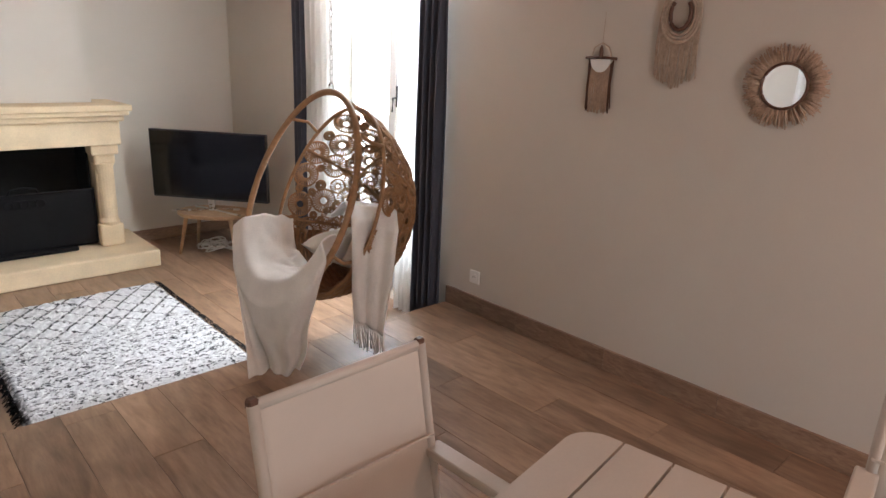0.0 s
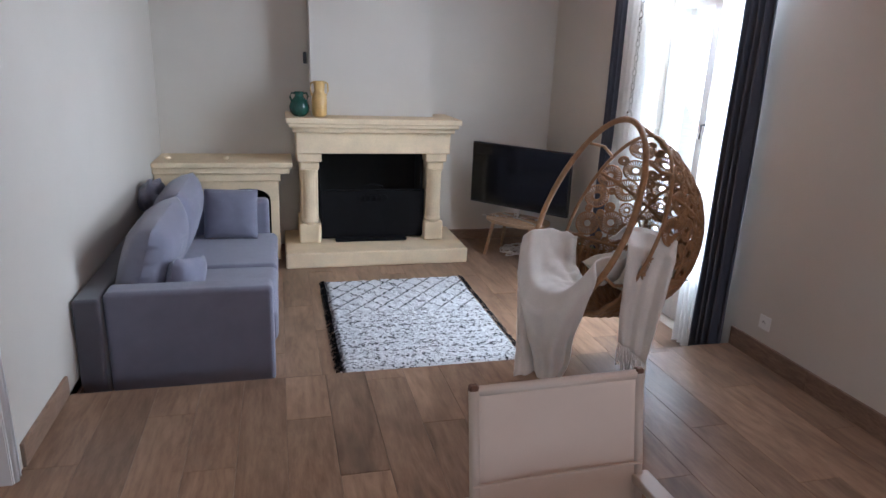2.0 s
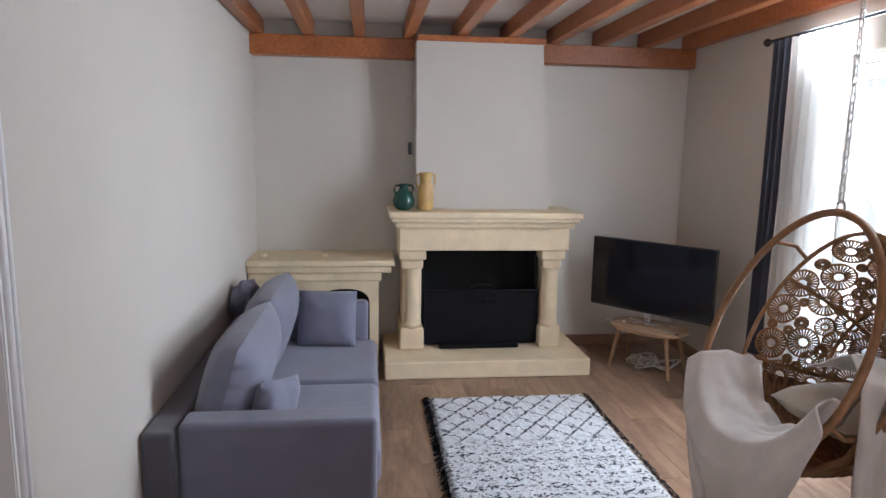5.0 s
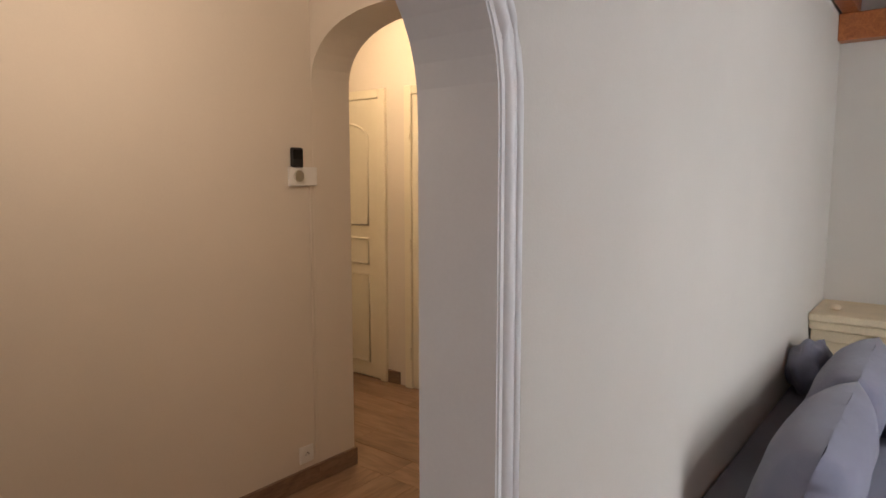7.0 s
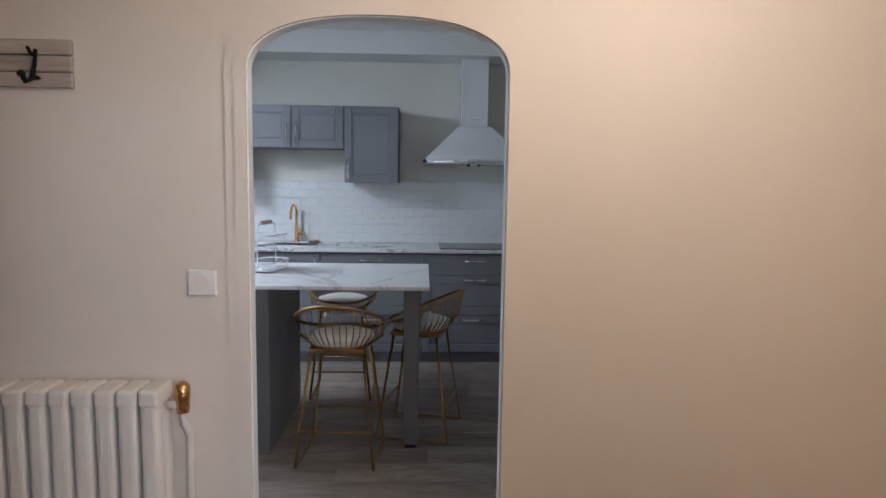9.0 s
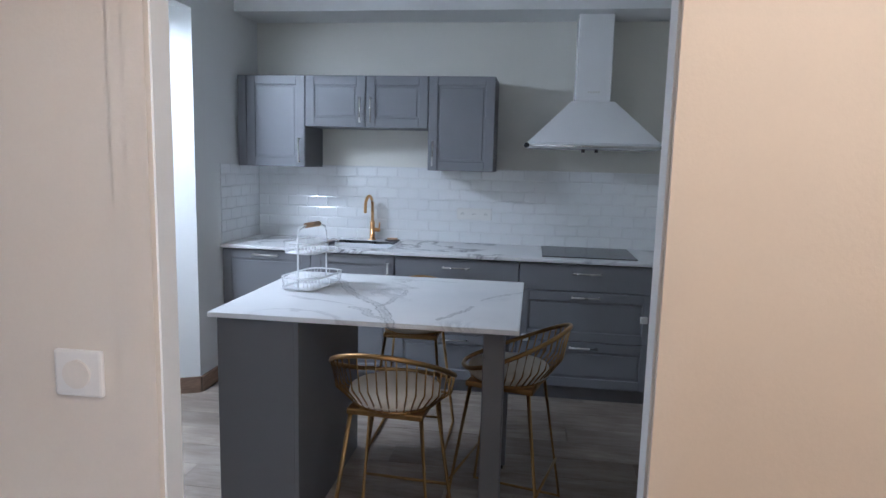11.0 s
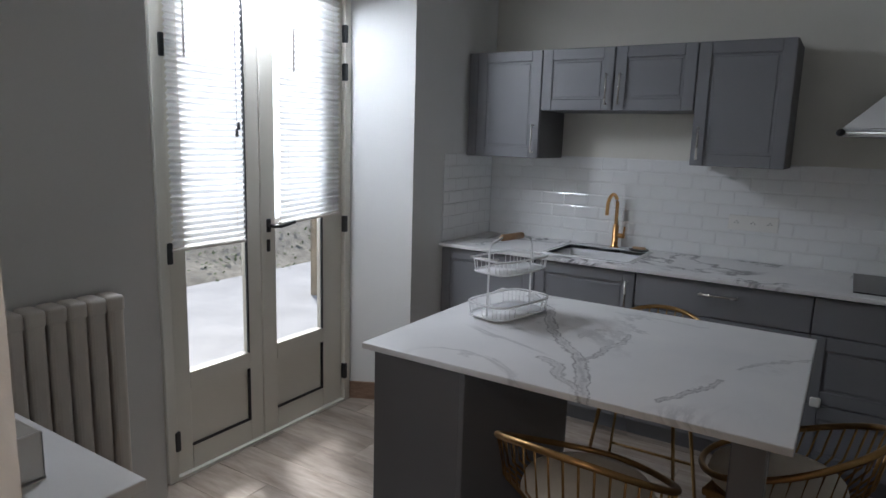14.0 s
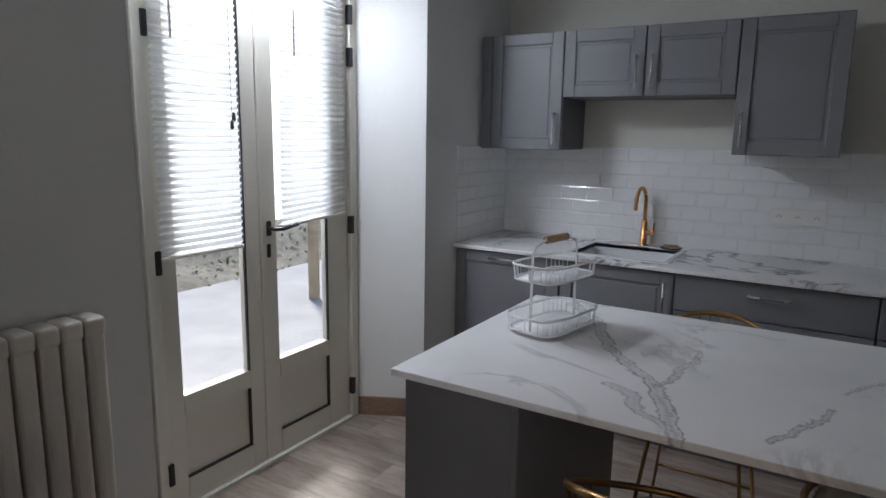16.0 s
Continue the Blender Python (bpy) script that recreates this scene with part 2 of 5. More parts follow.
SHEER = sheer_of("sheer_voile")
RATTAN = plain("rattan", (0.32, 0.17, 0.075), 0.5, var=0.3, scale=30, bump=0.4, fine=200)
PALE = wood("pale_birch", (0.36, 0.22, 0.12), (0.56, 0.38, 0.23), (9, 9, 30), rough=0.5, knots=0.1)
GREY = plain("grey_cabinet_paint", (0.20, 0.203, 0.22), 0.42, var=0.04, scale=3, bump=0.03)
# cabinet grey darkened: shade on island sides and unit bodies put into colour
GREYSHADE = plain("shaded_grey_panel", (0.125, 0.124, 0.127), 0.45, var=0.04, scale=3, bump=0.03)
MARBLE = marble_of("veined_marble_top")
ISLAND = marble_of("island_marble_top", (
    (1.0, 0.016, ((-7.158, -0.173), (-7.003, -0.039), (-6.755, 0.083), (-6.648, 0.17), (-6.516, 0.269), (-6.28, 0.36))),
    (0.9, 0.007, ((-6.543, 0.267), (-6.646, 0.298), (-6.86, 0.311), (-6.872, 0.272))),
    (0.8, 0.012, ((-6.482, 0.16), (-6.449, 0.222), (-6.357, 0.266), (-6.318, 0.331))),
    (0.5, 0.006, ((-6.736, 0.191), (-6.86, 0.204), (-6.854, 0.286))),
    (0.85, 0.006, ((-6.369, 0.522), (-6.432, 0.565), (-6.501, 0.597), (-6.606, 0.626))),
    (0.6, 0.004, ((-6.725, 0.65), (-6.826, 0.707), (-6.949, 0.82))),
    (0.4, 0.005, ((-7.111, 0.193), (-7.117, 0.326), (-7.106, 0.489)))))
TILE = plain("glazed_white_tile", (0.80, 0.81, 0.81), 0.10, var=0.02, scale=9, bump=0.05, fine=25, depth=0.002)
JOINT = plain("white_tile_grout", (0.76, 0.76, 0.75), 0.85)
ENAMEL = plain("white_enamel", (0.80, 0.81, 0.82), 0.18, var=0.02, bump=0.0)
CHROME = plain("brushed_steel", (0.62, 0.61, 0.58), 0.28, 1.0, var=0.06, bump=0.03)
BRASS = plain("brushed_brass", (0.62, 0.36, 0.15), 0.28, 1.0, var=0.1, bump=0.03)
BRONZE = plain("antique_gold_metal", (0.36, 0.22, 0.09), 0.36, 1.0, var=0.2, bump=0.05)
CUSHION = cloth_of("cream_cushion_cloth", (0.66, 0.61, 0.52))
ALU = plain("cream_aluminium", (0.72, 0.70, 0.62), 0.38, var=0.03, bump=0.03)
GLASS = glass_of("clear_glass")
MIRROR = plain("mirror_silver", (0.9, 0.9, 0.9), 0.02, 1.0, var=0.0, bump=0.0)
RADI = plain("radiator_enamel", (0.74, 0.70, 0.64), 0.4, var=0.04, bump=0.1)
GREEN = plain("green_glaze", (0.016, 0.07, 0.052), 0.22, var=0.5, scale=14, bump=0.1)
OCHRE = plain("ochre_glaze", (0.55, 0.36, 0.13), 0.3, var=0.2, scale=14, bump=0.1)
DOORP = plain("cream_door_paint", (0.76, 0.70, 0.56), 0.45, var=0.03, bump=0.05)
RAFFIA = plain("pale_raffia", (0.52, 0.38, 0.28), 0.8, var=0.25, scale=30, bump=0.5)
YARN = plain("natural_yarn", (0.50, 0.40, 0.31), 0.95, var=0.25, scale=40, bump=0.5)
BROWN = plain("dark_bead_wood", (0.10, 0.045, 0.025), 0.5, var=0.3)
OLDWOOD = wood("weathered_board", (0.28, 0.23, 0.19), (0.52, 0.45, 0.38), (20, 2, 20), rough=0.8)
RUG = rug_of("shag_wool")
PLASTIC = plain("white_plastic", (0.78, 0.77, 0.74), 0.35, var=0.02, bump=0.0)
TAUPE = plain("taupe_metal", (0.50, 0.43, 0.36), 0.45, 0.0, var=0.05, bump=0.03)
EARTH = plain("terrace_and_earth", (0.68, 0.66, 0.62), 0.9, var=0.2, scale=2, bump=0.4, fine=40)
LEAF = plain("leaf", (0.17, 0.20, 0.09), 0.6, var=0.5, scale=9)
LITTER = plain("dry_leaves", (0.42, 0.38, 0.30), 0.9, var=0.4, scale=9)
BARK = plain("weathered_post", (0.42, 0.35, 0.25), 0.85, var=0.2)
BLIND = sheer_of("pleated_blind", 0.8)


# mesh tools
class Shape:
    """Collects solids into one mesh."""

    def __init__(self):
        self.bm = bmesh.new()

    def box(self, a, b, bevel=0.0, seg=1, m=None):
        lo, hi = Vector([min(p, q) for p, q in zip(a, b)]), Vector([max(p, q) for p, q in zip(a, b)])
        made = bmesh.ops.create_cube(self.bm, size=1.0)["verts"]
        for v in made:
            v.co = Vector([lo[i] + (v.co[i] + 0.5) * (hi[i] - lo[i]) for i in range(3)])
        if bevel:
            es = list({e for v in made for e in v.link_edges})
            out = bmesh.ops.bevel(self.bm, geom=es, offset=bevel, segments=seg, affect="EDGES", profile=0.5)
            made = list({v for f in out["faces"] for v in f.verts} | {v for v in made if v.is_valid})
        if m is not None:
            bmesh.ops.transform(self.bm, matrix=m, verts=made)
        return self

    def tube(self, pts, r, n=8, closed=False):
        pts = [Vector(p) for p in pts]
        rings = []
        for i, p in enumerate(pts):
            q0, q1 = pts[i - 1] if i or closed else p, pts[(i + 1) % len(pts)] if i + 1 < len(pts) or closed else p
            d = (q1 - q0).normalized()
            side = d.cross((0, 0, 1) if abs(d.z) < 0.95 else (1, 0, 0)).normalized()
            up = side.cross(d)
            rr = r[i] if isinstance(r, (list, tuple)) else r
            rings.append([self.bm.verts.new(p + rr * (math.cos(2 * math.pi * k / n) * side + math.sin(2 * math.pi * k / n) * up)) for k in range(n)])
        last = len(rings) if closed else len(rings) - 1
        for i in range(last):
            a, b = rings[i], rings[(i + 1) % len(rings)]
            for k in range(n):
                self.bm.faces.new((a[k], a[(k + 1) % n], b[(k + 1) % n], b[k]))
        if not closed:
            self.bm.faces.new(rings[0][::-1])
            self.bm.faces.new(rings[-1])
        return self

    def lathe(self, profile, at=(0, 0, 0), n=24):
        rings = [[self.bm.verts.new((at[0] + r * math.cos(2 * math.pi * k / n), at[1] + r * math.sin(2 * math.pi * k / n), at[2] + z)) for k in range(n)] for r, z in profile]
        for a, b in zip(rings, rings[1:]):
            for k in range(n):
                self.bm.faces.new((a[k], a[(k + 1) % n], b[(k + 1) % n], b[k]))
        self.bm.faces.new(rings[0][::-1])
        self.bm.faces.new(rings[-1])
        return self

    def sheet(self, f, nu, nv, thick=0.0, wrap=False):
        cols = nu if wrap else nu + 1
        g = [[self.bm.verts.new(f(i / nu, j / nv)) for j in range(nv + 1)] for i in range(cols)]
        fs = [self.bm.faces.new((g[i][j], g[(i + 1) % cols][j], g[(i + 1) % cols][j + 1], g[i][j + 1])) for i in range(nu) for j in range(nv)]
        if thick:
            for f_ in fs:
                f_.normal_update()
            under = [[self.bm.verts.new(v.co - thick * sum((f_.normal for f_ in v.link_faces), Vector()).normalized()) for v in col] for col in g]
            for i in range(nu):
                for j in range(nv):
                    k = (i + 1) % cols
                    self.bm.faces.new((under[i][j + 1], under[k][j + 1], under[k][j], under[i][j]))
            for i in range(nu):
                k = (i + 1) % cols
                self.bm.faces.new((g[k][0], g[i][0], under[i][0], under[k][0]))
                self.bm.faces.new((g[i][nv], g[k][nv], under[k][nv], under[i][nv]))
            for j in range(0 if wrap else nv):
                self.bm.faces.new((g[0][j], g[0][j + 1], under[0][j + 1], under[0][j]))
                self.bm.faces.new((g[nu][j + 1], g[nu][j], under[nu][j], under[nu][j + 1]))
        return self

    def prism(self, outline, axis, a, b):
        """A polygon in the two other axes, drawn out along axis from a to b."""
        def at(u, v, w):
            return {"x": (w, u, v), "y": (u, w, v), "z": (u, v, w)}[axis]
        p = [self.bm.verts.new(at(u, v, a)) for u, v in outline]
        q = [self.bm.verts.new(at(u, v, b)) for u, v in outline]
        k = len(outline)
        self.bm.faces.new(p[::-1])
        self.bm.faces.new(q)
        for i in range(k):
            self.bm.faces.new((p[i], p[(i + 1) % k], q[(i + 1) % k], q[i]))
        return self

    def data(self, name, mat, smooth=False):
        bmesh.ops.recalc_face_normals(self.bm, faces=self.bm.faces)
        me = bpy.data.meshes.new(name)
        self.bm.to_mesh(me)
        self.bm.free()
        me.materials.append(mat)
        if smooth:
            me.shade_smooth()
        return me

    def done(self, name, mat, parent=None, smooth=False, at=None):
        ob = new(name, self.data(name, mat, smooth))
        if parent:
            ob.parent = parent
        if at is not None:
            ob.matrix_basis = at
        return ob


def empty(name, m, label, category, group=""):
    ob = new(name)
    ob.matrix_basis = m
    return tagged(ob, label, category, group)


def piece(name, a, b, mat, parent=None, bevel=0.0, seg=1):
    return Shape().box(a, b, bevel, seg).done(name, mat, parent)


def arch_curve(a0, a1, spring, rise, n=28, power=2.4):
    c, h = (a0 + a1) / 2, (a1 - a0) / 2
    out = []
    for i in range(n + 1):
        w = math.pi * (1 - i / n)
        co, si = math.cos(w), math.sin(w)
        out.append((c + h * math.copysign(abs(co) ** (2 / power), co), spring + rise * abs(si) ** (2 / power)))
    return out


def wall(name, axis, w0, w1, a0, a1, z0, z1, mat, holes=()):
    """A wall across axis from w0 to w1, with openings (from, to, sill, head, rise of the arch)."""
    s, at = Shape(), a0
    for h0, h1, sill, head, rise in sorted(holes):
        s.prism([(at, z0), (h0, z0), (h0, z1), (at, z1)], axis, w0, w1)
        if sill > z0:
            s.prism([(h0, z0), (h1, z0), (h1, sill), (h0, sill)], axis, w0, w1)
        if rise:
            c = arch_curve(h0, h1, head, rise)
            for p, q in zip(c, c[1:]):
                s.prism([p, q, (q[0], z1), (p[0], z1)], axis, w0, w1)
        else:
            s.prism([(h0, head), (h1, head), (h1, z1), (h0, z1)], axis, w0, w1)
        at = h1
    s.prism([(at, z0), (a1, z0), (a1, z1), (at, z1)], axis, w0, w1)
    return tagged(s.done(name, mat), kind="structure")


def arch_trim(name, axis, w0, w1, a0, a1, z0, spring, rise, width, mat):
    """A raised band round an arched opening."""
    inner = [(a0, z0), *arch_curve(a0, a1, spring, rise), (a1, z0)]
    outer = [(a0 - width, z0), *arch_curve(a0 - width, a1 + width, spring, rise + width), (a1 + width, z0)]
    s = Shape()
    for i in range(len(inner) - 1):
        s.prism([inner[i], inner[i + 1], outer[i + 1], outer[i]], axis, w0, w1)
    return tagged(s.done(name, mat), kind="structure")


# ---- setting ----
LEFT, RIGHT, BACK, STEP, LOW = -3.31, 0.315, 5.10, 2.085, -0.16
HALLX, KITX, KWALL, KLEFT, KRIGHT = -5.022, -5.076, -8.62, -1.165, 2.42
wall("wall_back", "y", BACK, BACK + 0.3, LEFT - 0.17, RIGHT + 0.3, -0.4, 2.7, PLASTER)
wall("wall_right", "x", RIGHT, RIGHT + 0.28, -3.3, BACK, -0.4, 2.7, PLASTER, [(2.2, 3.3, LOW, 2.12, 0)])
wall("wall_left", "x", LEFT - 0.17, LEFT, -3.3, BACK, -0.4, 2.7, PLASTER, [(0.45, 1.41, -0.4, 1.55, 0.35)])
wall("wall_rear", "y", -3.6, -3.3, HALLX - 0.12, RIGHT + 0.28, -0.4, 2.7, PLASTER, [(-2.4, -0.8, 0.6, 2.0, 0)])
wall("wall_hall", "x", KITX, HALLX, -3.3, 2.69, -0.4, 2.7, HALL, [(0.262, 1.038, -0.4, 1.74, 0.165)])
wall("wall_corridor_arch", "y", 2.46, 2.69, HALLX, LEFT - 0.17, -0.4, 2.7, HALL, [(-5.02, -4.02, -0.4, 1.86, 0.30)])
wall("wall_corridor_end", "y", 3.78, 3.98, -7.2, LEFT - 0.17, -0.4, 2.7, HALL)
wall("wall_corridor_side", "x", -7.3, -7.2, 2.69, 3.98, -0.4, 2.7, HALL)
wall("wall_kitchen_back", "x", KWALL - 0.25, KWALL, -1.75, KRIGHT + 0.27, -0.4, 2.75, CREAM)
s = Shape().prism([(KWALL, -1.565), (-7.55, -1.565), (-7.55, -1.50), (-7.715, KLEFT), (KWALL, KLEFT)], "z", -0.4, 2.75)
s.prism([(-6.37, -1.565), (KITX, -1.565), (KITX, KLEFT), (-6.16, KLEFT), (-6.37, -1.50)], "z", -0.4, 2.75)
s.prism([(-7.55, -1.565), (-6.37, -1.565), (-6.37, -1.50), (-6.16, KLEFT), (-7.715, KLEFT), (-7.55, -1.50)], "z", 2.32, 2.75)
tagged(s.done("wall_kitchen_window", WHITE), kind="structure")
wall("wall_kitchen_right", "y", KRIGHT, KRIGHT + 0.27, KWALL, KITX, -0.4, 2.75, CREAM)
tagged(piece("ceiling_living", (LEFT, -3.3, 2.53), (RIGHT, BACK, 2.7), CEIL), kind="structure")
tagged(piece("ceiling_hall", (HALLX, -3.3, 2.5), (LEFT - 0.17, 2.46, 2.7), CEIL), kind="structure")
tagged(piece("ceiling_corridor", (-7.2, 2.69, 2.5), (LEFT - 0.17, 3.78, 2.7), CEIL), kind="structure")
tagged(piece("ceiling_kitchen", (KWALL, KLEFT, 2.6), (KITX, KRIGHT, 2.75), CEIL), kind="structure")
tagged(piece("ceiling_soffit", (KWALL, KLEFT, 2.42), (KWALL + 0.36, KRIGHT, 2.6), WHITE), kind="structure")
# unseen slab over the ceilings, added to keep the sky's light out
tagged(Shape().prism([(-9.2, -1.75), (-5.25, -1.75), (-5.25, -4), (1, -4), (1, 5.6), (-9.2, 5.6)], "z", 2.76, 3.0).done("roof_slab", CEIL), kind="structure")
arch_trim("trim_living_arch_band", "x", LEFT, LEFT + 0.006, 0.45, 1.41, 0.0, 1.55, 0.35, 0.062, TRIM)
for name, out, thick in (("trim_living_arch_bead", 0.022, 0.013), ("trim_living_arch_rib", 0.055, 0.008)):
    line = [(0.45 - out, 0.0), *arch_curve(0.45 - out, 1.41 + out, 1.55, 0.35 + out), (1.41 + out, 0.0)]
    tagged(Shape().tube([(LEFT + 0.005, y, z) for y, z in line], thick, 10).done(name, TRIM, None, True), kind="structure")
arch_trim("trim_living_arch_lining", "x", LEFT - 0.172, LEFT + 0.002, 0.454, 1.406, 0.0, 1.55, 0.346, 0.008, TRIM)
arch_trim("trim_kitchen_arch", "x", HALLX, HALLX + 0.010, 0.262, 1.038, 0.0, 1.74, 0.165, 0.035, HALL)
arch_trim("trim_kitchen_arch_band", "x", HALLX, HALLX + 0.006, 0.227, 1.073, 0.0, 1.74, 0.200, 0.028, HALL)
arch_trim("trim_kitchen_arch_lining", "x", KITX, HALLX - 0.004, 0.266, 1.034, 0.0, 1.74, 0.161, 0.008, WHITE)


def skirting(name, a, b):
    """A run of skirting tiles on a thin bed."""
    k = 0 if b[0] - a[0] > b[1] - a[1] else 1
    lo, hi = list(a), list(b)
    hi[2] -= 0.004
    bed = tagged(piece(name, lo, hi, GROUT), kind="structure")
    n = max(1, round((b[k] - a[k]) / 0.6))
    step = (b[k] - a[k]) / n
    for i in range(n):
        p, q = [v - 0.003 for v in a[:2]] + [a[2] + 0.002], [v + 0.003 for v in b[:2]] + [b[2]]
        p[k], q[k] = a[k] + step * i + 0.001, a[k] + step * (i + 1) - 0.001
        size = [(v - u) / 2 for u, v in zip(p, q)]
        Shape().box([-v for v in size], size, 0.0015).done("skirting_tile", SKIRT, bed, False, pose(*[(u + v) / 2 for u, v in zip(p, q)]))


skirting("baseboard_right", (RIGHT - 0.012, -3.3, 0), (RIGHT, STEP, 0.115))
skirting("baseboard_lounge_right", (RIGHT - 0.012, 3.45, LOW), (RIGHT, BACK, LOW + 0.10))
skirting("baseboard_lounge_back", (-0.70, BACK - 0.012, LOW), (RIGHT - 0.012, BACK, LOW + 0.10))
skirting("baseboard_left", (LEFT, 1.52, 0), (LEFT + 0.012, STEP, 0.10))
skirting("baseboard_lounge_left", (LEFT, STEP + 0.001, LOW), (LEFT + 0.012, 4.5, LOW + 0.10))
skirting("baseboard_hall", (HALLX, 1.113, 0), (HALLX + 0.012, 2.46, 0.09))
skirting("baseboard_hall_near", (HALLX, -3.3, 0), (HALLX + 0.012, 0.195, 0.09))
skirting("baseboard_jamb", (-5.02, 2.45, 0), (-5.008, 2.70, 0.09))
skirting("baseboard_corridor", (-5.80, 3.768, 0), (-5.69, 3.78, 0.09))
tagged(Shape().prism([(-7.55, -1.50), (-7.538, -1.495), (-7.702, KLEFT + 0.006), (-7.715, KLEFT)], "z", 0, 0.10).done("baseboard_reveal", SKIRT), kind="structure")
skirting("baseboard_kitchen", (-7.95, KLEFT, 0), (-7.715, KLEFT + 0.012, 0.10))
skirting("baseboard_kitchen_near", (-6.16, KLEFT, 0), (-5.46, KLEFT + 0.012, 0.10))

# ceiling timbers
for i in range(10):
    x = -3.255 + 0.392 * i
    piece("ceiling_joist", (x - 0.042, -3.3, 2.405), (x + 0.042, BACK, 2.53), BEAM, None, 0.006)
for ob in [o for o in scene.objects if o.name.startswith("ceiling_joist")]:
    tagged(ob, "varnished orange pine joist under a white ceiling", "beam", "ceiling joists")
tagged(piece("wall_beam", (LEFT, 4.985, 2.25), (-2.03, BACK, 2.405), BEAM, None, 0.006), "varnished pine beam on the wall left of chimney breast", "beam")
tagged(piece("wall_beam", (-1.03, 4.985, 2.25), (RIGHT, BACK, 2.405), BEAM, None, 0.006), "varnished pine beam on the wall beside chimney breast", "beam")
tagged(piece("chimney_batten", (-2.03, 4.765, 2.36), (-1.03, 4.985, 2.405), BEAM, None, 0.004), "thin varnished pine batten over the chimney breast", "beam")

# ---- lounge ----
def fireplace():
    f = empty("fireplace", pose(-1.5, 4.6, LOW), "pale limestone fireplace with carved mantel and black iron screen", "fireplace")
    inv = f.matrix_basis.inverted()

    def part(s, name, mat, smooth=False):
        return s.done(name, mat, f, smooth, inv)
    part(Shape().box((-2.28, 4.32, LOW), (-0.70, BACK, -0.025), 0.012, 2), "hearth", STONE)
    part(Shape().box((-2.245, 4.48, 1.035), (-0.755, BACK, 1.08), 0.008, 2).box((-2.225, 4.50, 1.0), (-0.775, BACK, 1.037), 0.012, 3)
         .box((-2.195, 4.54, 0.955), (-0.80, BACK, 1.002), 0.015, 3), "mantel_shelf", STONE)
    part(Shape().box((-2.165, 4.58, 0.775), (-0.83, BACK, 0.957), 0.008, 2), "frieze", STONE)
    for x0, x1 in ((-2.155, -1.965), (-1.035, -0.86)):
        c = (x0 + x1) / 2
        s = Shape().box((x0 - 0.01, 4.60, 0.70), (x1 + 0.01, BACK, 0.777), 0.012, 2)
        s.box((x0 + 0.01, 4.63, 0.62), (x1 - 0.01, BACK, 0.702), 0.02, 2)
        s.box((x0 + 0.02, 4.66, 0.15), (x1 - 0.02, BACK, 0.63), 0.02, 3)
        s.lathe([(0.07, 0.14), (0.078, 0.17), (0.066, 0.20), (0.062, 0.55), (0.07, 0.60), (0.08, 0.63)], (c, 4.69, 0), 20)
        s.box((x0, 4.62, -0.025), (x1, BACK, 0.15), 0.015, 2)
        part(s, "pillar", STONE)
    part(Shape().box((-1.965, 5.06, -0.02), (-1.035, 5.095, 0.775)).box((-1.965, 4.75, -0.022), (-1.95, 5.06, 0.775)).box((-1.05, 4.75, -0.022), (-1.035, 5.06, 0.775))
         .box((-1.95, 4.75, -0.02), (-1.05, 5.06, -0.012)).box((-1.95, 4.76, 0.755), (-1.05, 5.06, 0.776)), "firebox", SOOTSHADE)
    s = Shape().box((-1.955, 4.715, 0.0), (-1.035, 4.73, 0.43), 0.004)
    s.tube([(-1.955, 4.71, 0.43), (-1.035, 4.71, 0.43)], 0.009).tube([(-1.955, 4.71, 0.0), (-1.955, 4.71, 0.44)], 0.009).tube([(-1.035, 4.71, 0.0), (-1.035, 4.71, 0.44)], 0.009)
    s.tube([(-1.6, 4.71, 0.43), (-1.58, 4.70, 0.47), (-1.5, 4.70, 0.485), (-1.42, 4.70, 0.47), (-1.40, 4.71, 0.43)], 0.008)
    for k in range(-2, 3):
        s.tube([(-1.5 + 0.05 * k + 0.03 * math.cos(w), 4.70, 0.36 + 0.03 * math.sin(w)) for w in np.linspace(0, 6.28, 13)[:-1]], 0.004, 5, True)
    s.box((-1.84, 4.62, -0.022), (-1.2, 4.70, 0.01), 0.006)
    part(s, "fire_screen", BLACK)
    s = Shape()
    prof = [(-2.025, -0.955, 1.081), (-2.035, -1.05, 2.36)]
    y0 = 4.775
    v = [s.bm.verts.new(c) for (a, b, z) in prof for c in ((a, y0, z), (b, y0, z), (b, BACK - 0.002, z), (a, BACK - 0.002, z))]
    for k in range(4):
        s.bm.faces.new((v[k], v[(k + 1) % 4], v[4 + (k + 1) % 4], v[4 + k]))
    s.bm.faces.new(v[:4]), s.bm.faces.new(v[4:])
    part(s, "chimney_breast", PLASTER)
    return f


